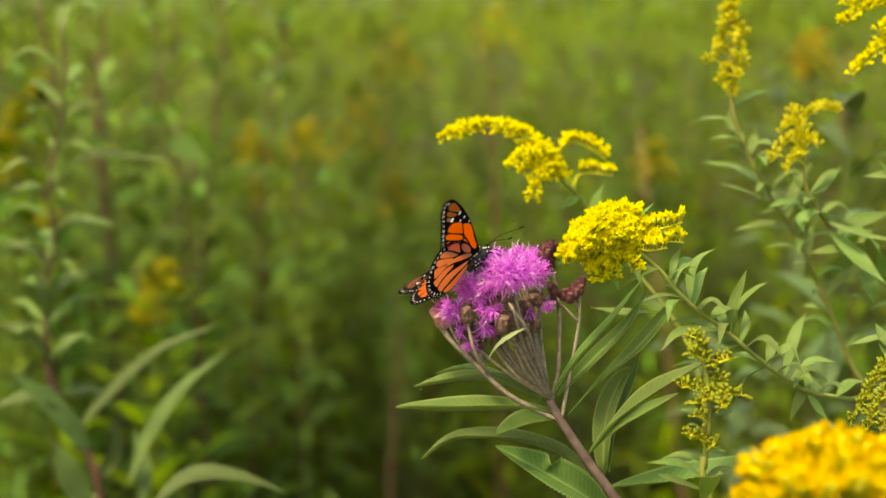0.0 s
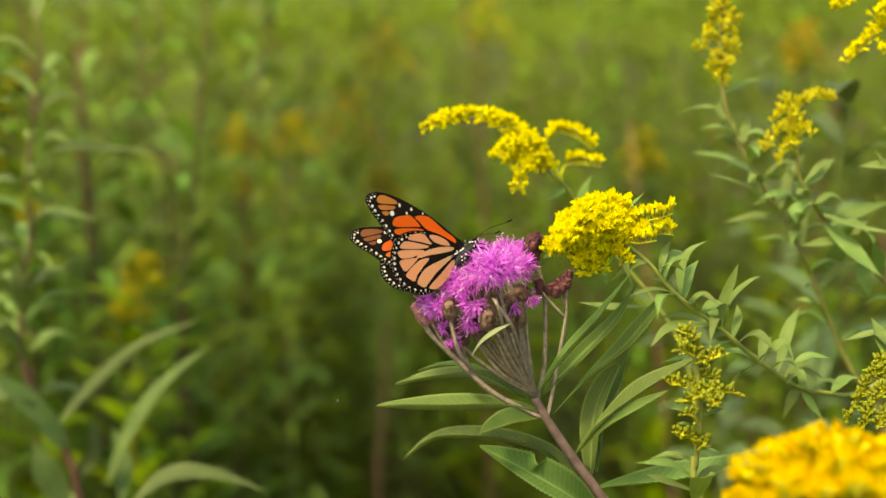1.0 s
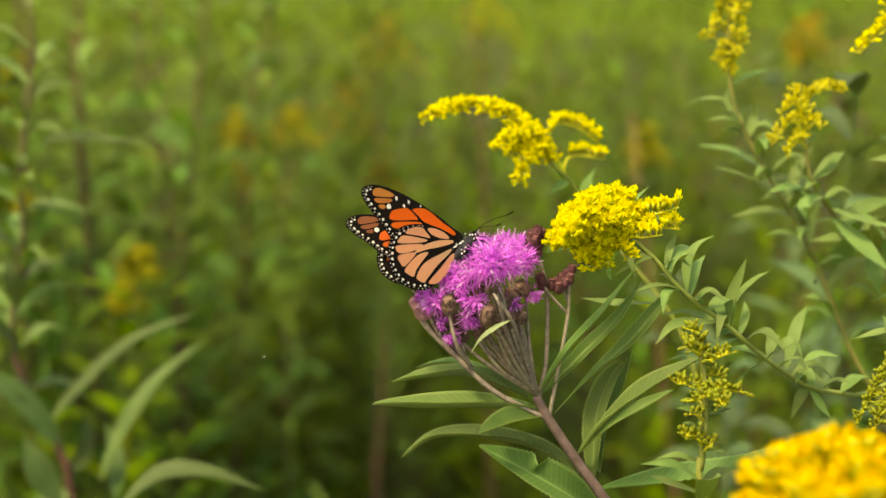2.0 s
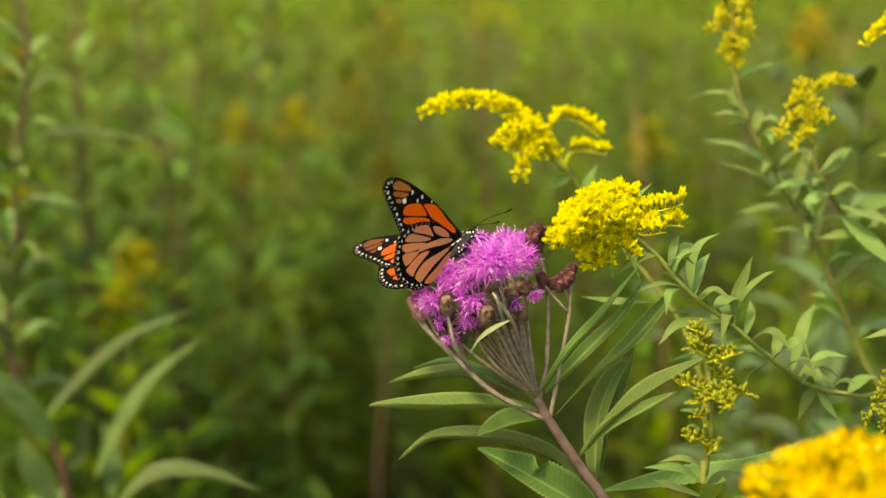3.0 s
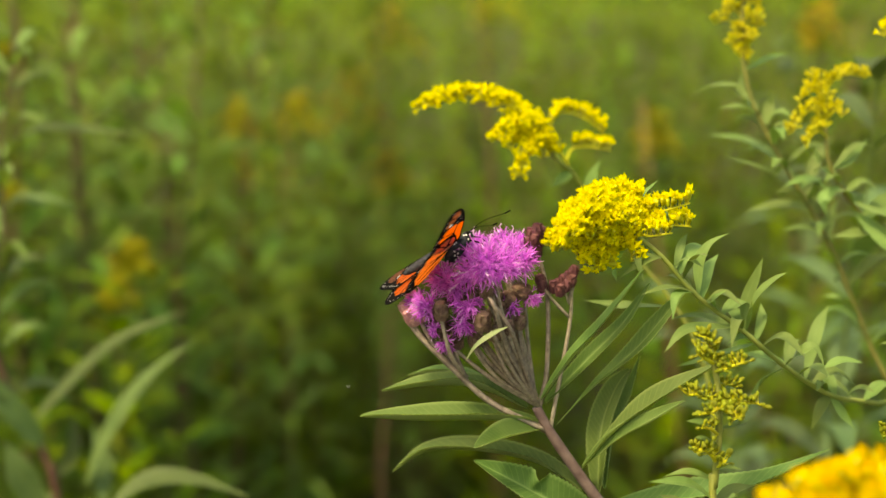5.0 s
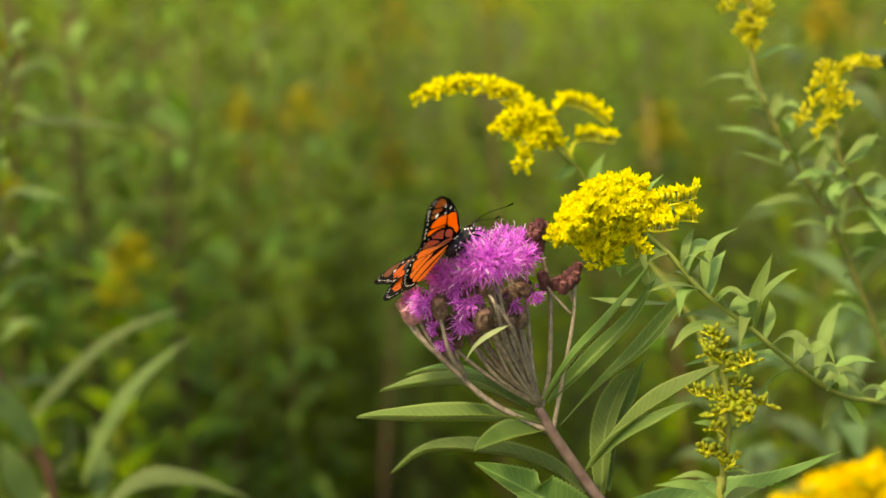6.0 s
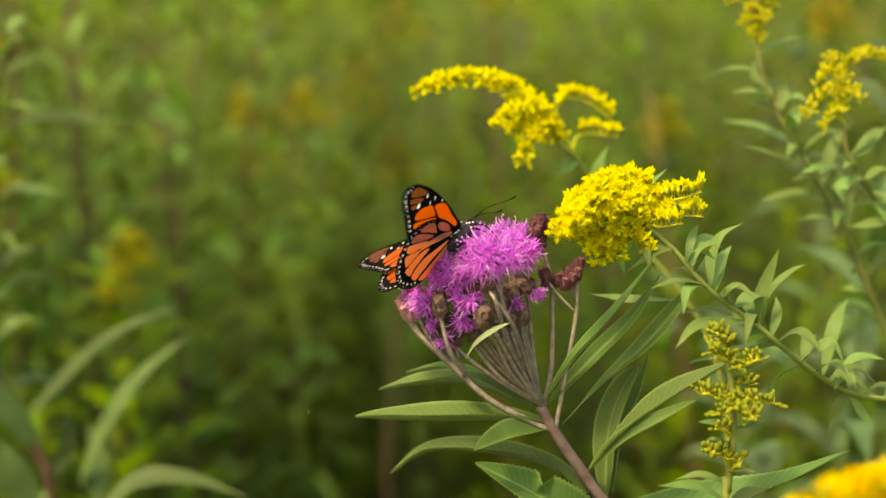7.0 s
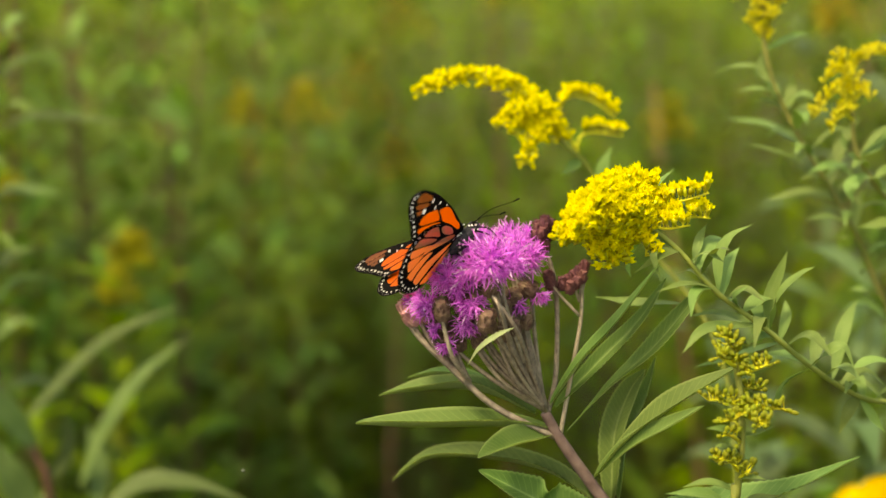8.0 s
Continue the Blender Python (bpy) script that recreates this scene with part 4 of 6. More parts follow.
def make_goldenrod_bright():
    rng = random.Random(21)
    foot = (0.36, 0.12)
    root = empty("goldenrod", (*foot, 0), "bright yellow goldenrod in full bloom with leaning stem", "wildflower", "goldenrods in bloom")
    low = (0.1672, 0.0450, 0.9665)
    bm = bmesh.new()
    tube(bm, to_ground(low, foot, (0.1453, 0.0300, 0.9746)) + [low] + [(0.1453, 0.0300, 0.9746), (0.1254, 0.0200, 0.9889), (0.1072, 0.0100, 1.0059), (0.0891, 0.0030, 1.0212), (0.0765, 0.0000, 1.0361), (0.0670, -0.0020, 1.0448), (0.0592, -0.0080, 1.0524)], 0.0011, 0.0008, 8, 7)
    wpart("stem", bm, GREEN_STEM, root, "yellow-green leaning stem")
    arcs = (
        ([(0.0677, 0.0000, 1.0435), (0.0604, -0.0070, 1.0544), (0.0498, -0.0170, 1.0590), (0.0404, -0.0250, 1.0539), (0.0349, -0.0300, 1.0459)], 150, 0.009),
        ([(0.0672, 0.0000, 1.0436), (0.0578, -0.0110, 1.0529), (0.0483, -0.0220, 1.0559), (0.0414, -0.0280, 1.0506), (0.0370, -0.0300, 1.0450)], 150, 0.009),
        ([(0.0668, 0.0000, 1.0445), (0.0622, 0.0000, 1.0553), (0.0529, -0.0060, 1.0599), (0.0448, -0.0120, 1.0549), (0.0401, -0.0170, 1.0497)], 130, 0.009),
        ([(0.0681, 0.0000, 1.0444), (0.0682, 0.0040, 1.0532), (0.0644, 0.0060, 1.0580), (0.0571, 0.0040, 1.0602)], 80, 0.008),
        ([(0.0655, 0.0000, 1.0454), (0.0559, -0.0080, 1.0514), (0.0478, -0.0140, 1.0507), (0.0431, -0.0190, 1.0473)], 110, 0.008),
        ([(0.0662, -0.0010, 1.0446), (0.0582, -0.0060, 1.0466), (0.0513, -0.0100, 1.0425), (0.0455, -0.0110, 1.0384)], 100, 0.008),
        ([(0.0667, -0.0010, 1.0437), (0.0617, -0.0040, 1.0426), (0.0568, -0.0070, 1.0379), (0.0527, -0.0080, 1.0337)], 100, 0.008),
        ([(0.0681, 0.0000, 1.0444), (0.0704, 0.0040, 1.0491), (0.0710, 0.0060, 1.0533)], 40, 0.006),
        ([(0.0668, 0.0000, 1.0440), (0.0565, -0.0060, 1.0470), (0.0474, -0.0160, 1.0458), (0.0399, -0.0240, 1.0444)], 100, 0.008),
        ([(0.0663, 0.0000, 1.0436), (0.0570, -0.0100, 1.0437), (0.0509, -0.0140, 1.0410), (0.0469, -0.0160, 1.0380)], 80, 0.007),
        ([(0.0668, 0.0000, 1.0445), (0.0594, -0.0120, 1.0519), (0.0528, -0.0180, 1.0519), (0.0492, -0.0200, 1.0469)], 90, 0.008),
    )
    for pts, count, reach in arcs:
        plume(root, pts, rng, count, 0.0046, reach, (0, -0.25, 1))
    for pts, count, lift in (
        ([(0.0624, 0.0020, 1.0508), (0.0701, 0.0020, 1.0517), (0.0788, 0.0010, 1.0534), (0.0863, 0.0010, 1.0555)], 14, 2.6),
        ([(0.0677, 0.0000, 1.0471), (0.0745, 0.0020, 1.0471), (0.0813, 0.0030, 1.0472), (0.0871, 0.0030, 1.0466)], 16, 2.2),
        ([(0.0674, -0.0020, 1.0457), (0.0716, -0.0040, 1.0448), (0.0790, -0.0060, 1.0461)], 8, 1.6),
        ([(0.0632, 0.0000, 1.0432), (0.0560, -0.0060, 1.0422), (0.0468, -0.0120, 1.0421), (0.0445, -0.0140, 1.0412)], 12, 0.8),
        ([(0.0643, 0.0000, 1.0432), (0.0593, -0.0060, 1.0394), (0.0534, -0.0100, 1.0363), (0.0515, -0.0120, 1.0349)], 12, 0.6),
        ([(0.0654, 0.0000, 1.0427), (0.0650, -0.0040, 1.0394), (0.0643, -0.0060, 1.0362)], 8, 0.8),
        ([(0.0650, 0.0000, 1.0443), (0.0568, -0.0100, 1.0461), (0.0508, -0.0160, 1.0462)], 12, 1.0),
        ([(0.0567, 0.0000, 1.0501), (0.0626, 0.0040, 1.0572), (0.0634, 0.0050, 1.0604)], 10, 1.6),
        ([(0.0567, 0.0000, 1.0501), (0.0659, 0.0040, 1.0560), (0.0673, 0.0040, 1.0586)], 10, 1.6)):
        plume(root, pts, rng, count, 0.0062, 0.0062, (0, -0.15, 1), taper=0.2, start=0.2, spray=lift, r=0.0006)
    narrow_leaves(root, (
        ([(0.0896, 0.0030, 1.0212), (0.0899, 0.0040, 1.0328), (0.0937, 0.0040, 1.0400), (0.1008, 0.0030, 1.0441)], 0.85), ([(0.0907, 0.0030, 1.0193), (0.0949, 0.0160, 1.0282), (0.1003, 0.0240, 1.0324)], 1.1),
        ([(0.1077, 0.0100, 1.0059), (0.1082, 0.0120, 1.0159), (0.1120, 0.0120, 1.0262), (0.1146, 0.0120, 1.0331)], 0.9), ([(0.1081, 0.0100, 1.0054), (0.1105, 0.0040, 1.0198), (0.1168, 0.0020, 1.0269), (0.1216, 0.0020, 1.0293)], 0.8),
        ([(0.1122, 0.0120, 1.0011), (0.1159, 0.0200, 1.0081), (0.1166, 0.0260, 1.0127)], 0.8), ([(0.0975, 0.0060, 1.0144), (0.0938, 0.0000, 1.0199), (0.0988, -0.0020, 1.0243)], 0.7),
        ([(0.0891, 0.0030, 1.0221), (0.0779, -0.0060, 1.0265), (0.0669, -0.0100, 1.0248)], 0.8), ([(0.0880, 0.0030, 1.0228), (0.0802, -0.0080, 1.0241), (0.0782, -0.0120, 1.0161)], 0.8),
        ([(0.1063, 0.0100, 1.0068), (0.0926, 0.0180, 1.0103), (0.0819, 0.0240, 1.0080)], 0.9), ([(0.1046, 0.0080, 1.0082), (0.0839, -0.0100, 1.0121), (0.0748, -0.0160, 1.0055)], 0.9),
        ([(0.1238, 0.0180, 0.9894), (0.1278, 0.0100, 0.9972), (0.1329, 0.0080, 0.9999), (0.1364, 0.0060, 0.9922)], 0.9), ([(0.1393, 0.0200, 0.9886), (0.1462, 0.0200, 0.9913), (0.1543, 0.0200, 0.9901)], 0.9),
        ([(0.1442, 0.0300, 0.9747), (0.1398, 0.0260, 0.9712), (0.1364, 0.0260, 0.9623)], 0.95), ([(0.1446, 0.0300, 0.9737), (0.1490, 0.0300, 0.9675), (0.1539, 0.0300, 0.9612)], 1.0),
        ([(0.1238, 0.0180, 0.9894), (0.1181, 0.0300, 0.9804), (0.1134, 0.0360, 0.9665)], 1.0), ([(0.0765, 0.0000, 1.0366), (0.0702, -0.0060, 1.0369), (0.0601, -0.0080, 1.0308)], 0.9),
        ([(0.0798, 0.0000, 1.0329), (0.0845, -0.0060, 1.0366), (0.0895, -0.0100, 1.0341)], 0.7), ([(0.0810, 0.0010, 1.0313), (0.0842, 0.0080, 1.0391), (0.0868, 0.0100, 1.0432)], 0.7),
        ([(0.0710, 0.0000, 1.0408), (0.0667, -0.0080, 1.0378), (0.0686, -0.0100, 1.0293)], 0.6), ([(0.0654, 0.0000, 1.0427), (0.0607, 0.0200, 1.0306), (0.0620, 0.0220, 1.0231)], 0.8),
        ([(0.0628, 0.0060, 1.0490), (0.0693, 0.0140, 1.0556), (0.0768, 0.0160, 1.0620)], 0.7), ([(0.0800, 0.0100, 1.0158), (0.0662, 0.0300, 1.0119), (0.0501, 0.0340, 1.0138)], 1.1),
        ([(0.1126, 0.0140, 1.0001), (0.1015, 0.0300, 0.9917), (0.0864, 0.0400, 0.9847)], 1.2), ([(0.1328, 0.0220, 0.9834), (0.1436, 0.0500, 0.9958), (0.1507, 0.0600, 1.0035)], 1.1),
    ), 0.0047, GOLD_LEAF, rng)
    side_leaves(root, [(0.1610, 0.0400, 0.9691), (0.1453, 0.0300, 0.9746), (0.1254, 0.0200, 0.9889), (0.1072, 0.0100, 1.0059), (0.0891, 0.0030, 1.0212), (0.0765, 0.0000, 1.0361)], 20, 0.022, 0.0048, rng)
    return root


def make_goldenrod_arching():
    rng = random.Random(31)
    foot = (0.15, 0.15)
    root = empty("goldenrod", (*foot, 0), "goldenrod with one-sided arching yellow plume", "wildflower", "goldenrods in bloom")
    low = (0.1155, 0.1200, 0.9182)
    bm = bmesh.new()
    tube(bm, to_ground(low, foot, (0.1138, 0.1200, 0.9467)) + [low] + [(0.1138, 0.1200, 0.9467), (0.1066, 0.1200, 0.9736), (0.0957, 0.1200, 0.9934), (0.0839, 0.1200, 1.0088), (0.0678, 0.1200, 1.0284), (0.0599, 0.1200, 1.0394), (0.0527, 0.1150, 1.0521), (0.0448, 0.1100, 1.0598), (0.0368, 0.1050, 1.0711)], 0.0009, 0.0008, 7, 6)
    wpart("stem", bm, GREEN_STEM, root)
    for pts, count, reach in (
        ([(0.0516, 0.1150, 1.0532), (0.0395, 0.1080, 1.0665), (0.0304, 0.1040, 1.0781), (0.0180, 0.1000, 1.0876), (0.0008, 0.1000, 1.0885), (-0.0120, 0.1000, 1.0842)], 170, 0.0105),
        ([(0.0409, 0.1100, 1.0647), (0.0333, 0.1120, 1.0771), (0.0231, 0.1160, 1.0849), (0.0125, 0.1180, 1.0850)], 70, 0.008),
        ([(0.0422, 0.1100, 1.0626), (0.0366, 0.1000, 1.0742), (0.0260, 0.0920, 1.0765), (0.0169, 0.0900, 1.0693)], 80, 0.008),
        ([(0.0435, 0.1100, 1.0612), (0.0378, 0.1000, 1.0677), (0.0310, 0.0940, 1.0646), (0.0280, 0.0920, 1.0546)], 70, 0.008),
        ([(0.0383, 0.1080, 1.0702), (0.0305, 0.1100, 1.0702), (0.0251, 0.1100, 1.0643)], 40, 0.007)):
        plume(root, pts, rng, count, 0.0046, reach, (0.1, -0.1, 1), petal=YELLOW, spray=0.55)
    for pts, count in (([(0.0506, 0.1150, 1.0559), (0.0461, 0.1170, 1.0638), (0.0431, 0.1190, 1.0722), (0.0484, 0.1210, 1.0783), (0.0582, 0.1220, 1.0753), (0.0663, 0.1230, 1.0686)], 26), ([(0.0496, 0.1150, 1.0575), (0.0520, 0.1180, 1.0625), (0.0590, 0.1200, 1.0632), (0.0691, 0.1200, 1.0613)], 15)):
        plume(root, pts, rng, count, 0.0062, 0.0060, (0.15, -0.1, 1), petal=YELLOW, taper=0.1, start=0.42, spray=2.2, r=0.0006)
    narrow_leaves(root, (([(0.0609, 0.1200, 1.0383), (0.0616, 0.1200, 1.0489), (0.0648, 0.1200, 1.0577)], 0.9), ([(0.0516, 0.1150, 1.0532), (0.0473, 0.1100, 1.0505), (0.0428, 0.1100, 1.0472)], 0.6),
                         ([(0.0687, 0.1300, 1.0240), (0.0543, 0.1200, 1.0232), (0.0408, 0.1200, 1.0181)], 1.0), ([(0.0703, 0.1300, 1.0184), (0.0878, 0.1300, 1.0291), (0.0987, 0.1300, 1.0316)], 1.0)), 0.009, GOLD_LEAF, rng)
    return root


def make_goldenrod_upright():
    rng = random.Random(41)
    foot = (0.32, 0.16)
    root = empty("goldenrod", (*foot, 0), "tall goldenrod with a loose upright yellow plume", "wildflower", "goldenrods in bloom")
    low = (0.1876, 0.1300, 0.9665)
    bm = bmesh.new()
    tube(bm, to_ground(low, foot, (0.1670, 0.1300, 1.0166)) + [low] + [(0.1670, 0.1300, 1.0166), (0.1469, 0.1300, 1.0515), (0.1333, 0.1300, 1.0787), (0.1282, 0.1300, 1.1026), (0.1287, 0.1300, 1.1330), (0.1297, 0.1300, 1.1548)], 0.0014, 0.0007, 7, 6)
    wpart("stem", bm, OLIVE_STEM, root)
    line = [(0.1282, 0.1300, 1.0965), (0.1271, 0.1300, 1.1110), (0.1276, 0.1300, 1.1248), (0.1286, 0.1300, 1.1357), (0.1292, 0.1300, 1.1466)]
    for i in range(32):
        k = i / 32 * (len(line) - 1.01)
        p = Vector(line[int(k)]).lerp(Vector(line[int(k) + 1]), k % 1)
        a = i * 2.4 + rng.uniform(-0.5, 0.5)
        wide = 0.30 + 0.95 * math.exp(-((k - 1.5) / 1.1) ** 2)
        ln = rng.uniform(0.005, 0.0100) * wide
        o = Vector((math.cos(a), math.sin(a) * 0.8, 0.15))
        plume(root, [p, p + o * ln * 0.6 + Vector((0, 0, 0.0025)), p + o * ln], rng, 7, 0.0044, 0.005, (0, 0, 1), petal=OLD_YELLOW, taper=0.2, start=0.35, r=0.0004)
    narrow_leaves(root, (
        ([(0.1361, 0.1300, 1.0750), (0.1263, 0.1250, 1.0785), (0.1155, 0.1200, 1.0782)], 0.9), ([(0.1456, 0.1300, 1.0464), (0.1334, 0.1250, 1.0519), (0.1194, 0.1200, 1.0569)], 1.0), ([(0.1639, 0.1300, 1.0448), (0.1533, 0.1200, 1.0464), (0.1450, 0.1200, 1.0438)], 0.9),
        ([(0.1646, 0.1300, 1.0299), (0.1491, 0.1400, 1.0322), (0.1314, 0.1400, 1.0297)], 1.1), ([(0.1684, 0.1300, 1.0171), (0.1549, 0.1200, 1.0244), (0.1418, 0.1100, 1.0258)], 1.2), ([(0.1384, 0.1300, 1.0687), (0.1419, 0.1400, 1.0761), (0.1430, 0.1400, 1.0832)], 0.9),
        ([(0.1328, 0.1300, 1.0801), (0.1280, 0.1350, 1.0841), (0.1303, 0.1400, 1.0935)], 0.9), ([(0.1670, 0.1300, 1.0166), (0.1706, 0.1400, 1.0264), (0.1748, 0.1400, 1.0350)], 0.8), ([(0.1811, 0.1300, 0.9813), (0.1706, 0.1200, 0.9925), (0.1622, 0.1200, 0.9942)], 1.0),
        ([(0.1299, 0.1300, 1.0942), (0.1429, 0.1400, 1.0988), (0.1502, 0.1400, 1.0997)], 0.7), ([(0.1555, 0.1300, 1.0341), (0.1654, 0.1500, 1.0499), (0.1762, 0.1600, 1.0616)], 1.0), ([(0.1272, 0.1300, 1.0873), (0.1176, 0.1400, 1.0868), (0.1076, 0.1500, 1.0819)], 0.9),
        ([(0.1758, 0.1300, 0.9961), (0.1869, 0.1300, 1.0074), (0.1982, 0.1300, 1.0100)], 1.1), ([(0.1441, 0.1300, 1.0544), (0.1353, 0.1600, 1.0598), (0.1209, 0.1800, 1.0609)], 1.1)), 0.0058, GOLD_LEAF, rng)
    side_leaves(root, [(0.1876, 0.1300, 0.9665), (0.1670, 0.1300, 1.0166), (0.1469, 0.1300, 1.0515), (0.1333, 0.1300, 1.0759)], 20, 0.022, 0.005, rng)
    return root


def make_goldenrod_hooked():
    rng = random.Random(51)
    foot = (0.42, 0.16)
    root = empty("goldenrod", (*foot, 0), "goldenrod with a hooked yellow plume and grey-green leaves", "wildflower", "goldenrods in bloom")
    low = (0.2213, 0.1100, 0.9770)
    bm = bmesh.new()
    tube(bm, to_ground(low, foot, (0.2008, 0.1100, 1.0058)) + [low] + [(0.2008, 0.1100, 1.0058), (0.1757, 0.1080, 1.0319), (0.1617, 0.1050, 1.0520), (0.1585, 0.1040, 1.0713)], 0.0013, 0.0008, 7, 6)
    wpart("stem", bm, OLIVE_STEM, root)
    for pts, count in (([(0.1591, 0.1040, 1.0658), (0.1579, 0.1040, 1.0794), (0.1610, 0.1040, 1.0901), (0.1684, 0.1040, 1.0926), (0.1754, 0.1040, 1.0908)], 70), ([(0.1580, 0.1040, 1.0713), (0.1522, 0.1000, 1.0786), (0.1459, 0.0980, 1.0743), (0.1417, 0.0980, 1.0683)], 40),
                       ([(0.1586, 0.1040, 1.0672), (0.1531, 0.1000, 1.0705), (0.1493, 0.0980, 1.0624)], 32), ([(0.1579, 0.1040, 1.0794), (0.1538, 0.1040, 1.0863), (0.1466, 0.1040, 1.0819)], 36), ([(0.1590, 0.1040, 1.0740), (0.1623, 0.1020, 1.0778), (0.1645, 0.1000, 1.0747)], 16),
                       ([(0.1589, 0.1040, 1.0834), (0.1561, 0.1060, 1.0906), (0.1534, 0.1060, 1.0912)], 18)):
        plume(root, pts, rng, int(count * 0.6), 0.0044, 0.006, (0.1, 0, 1), petal=OLD_YELLOW, taper=0.3)
    narrow_leaves(root, (
        ([(0.1705, 0.1070, 1.0383), (0.1818, 0.0900, 1.0340), (0.2016, 0.0850, 1.0308)], 1.3), ([(0.1727, 0.1070, 1.0335), (0.1821, 0.0900, 1.0223), (0.1942, 0.0850, 1.0107)], 1.7), ([(0.1639, 0.1050, 1.0492), (0.1559, 0.1000, 1.0555), (0.1532, 0.1000, 1.0637)], 0.8),
        ([(0.1653, 0.1050, 1.0451), (0.1575, 0.1000, 1.0405), (0.1586, 0.1000, 1.0336)], 1.0), ([(0.1625, 0.1050, 1.0520), (0.1704, 0.1100, 1.0553), (0.1810, 0.1200, 1.0636)], 0.9), ([(0.1813, 0.1080, 1.0262), (0.1712, 0.1000, 1.0250), (0.1604, 0.1000, 1.0239)], 1.2),
        ([(0.1755, 0.1070, 1.0315), (0.1925, 0.1200, 1.0367), (0.2119, 0.1300, 1.0391)], 1.4), ([(0.1902, 0.1100, 1.0151), (0.1904, 0.1000, 1.0080), (0.1933, 0.1000, 0.9968)], 1.3), ([(0.2008, 0.1100, 1.0058), (0.1955, 0.1000, 1.0217), (0.1913, 0.1000, 1.0300)], 1.2)), 0.0058, GOLD_LEAF, rng)
    side_leaves(root, [(0.2213, 0.1100, 0.9770), (0.2008, 0.1100, 1.0058), (0.1757, 0.1080, 1.0319), (0.1617, 0.1050, 1.0520)], 18, 0.024, 0.005, rng)
    return root


def make_goldenrod_corner():
    rng = random.Random(61)
    foot = (0.36, 0.16)
    root = empty("goldenrod", (*foot, 0), "goldenrod with drooping golden side branches", "wildflower", "goldenrods in bloom")
    low = (0.2224, 0.1000, 1.0302)
    bm = bmesh.new()
    tube(bm, to_ground(low, foot) + [low] + [(0.2155, 0.1000, 1.0899), (0.2091, 0.1000, 1.1323), (0.2060, 0.1000, 1.1532)], 0.0028, 0.001, 7, 6)
    wpart("stem", bm, GREEN_STEM, root)
    for pts, count in (([(0.2097, 0.1000, 1.1297), (0.1970, 0.0950, 1.1394), (0.1840, 0.0900, 1.1393), (0.1714, 0.0880, 1.1319)], 90), ([(0.2122, 0.1000, 1.1138), (0.2000, 0.0950, 1.1253), (0.1883, 0.0900, 1.1200), (0.1775, 0.0880, 1.1085)], 90),
                       ([(0.2076, 0.1000, 1.1428), (0.1968, 0.0950, 1.1508), (0.1851, 0.0900, 1.1459), (0.1749, 0.0900, 1.1411)], 70), ([(0.2122, 0.1000, 1.1138), (0.2013, 0.0900, 1.1171), (0.1925, 0.0860, 1.1123)], 40), ([(0.2106, 0.1000, 1.1270), (0.1983, 0.0900, 1.1327), (0.1883, 0.0860, 1.1279)], 40)):
        plume(root, pts, rng, count, 0.0044, 0.0068, (0, 0, 1), taper=0.3)
    narrow_leaves(root, (([(0.2191, 0.1000, 1.0549), (0.2000, 0.0900, 1.0614), (0.1818, 0.0850, 1.0624)], 1.1), ([(0.2206, 0.1000, 1.0494), (0.2001, 0.0900, 1.0566), (0.1900, 0.0880, 1.0698)], 1.0), ([(0.2189, 0.1000, 1.0630), (0.2022, 0.0900, 1.0804), (0.1944, 0.0900, 1.0780)], 1.0)), 0.0080, GOLD_LEAF, rng)
    return root


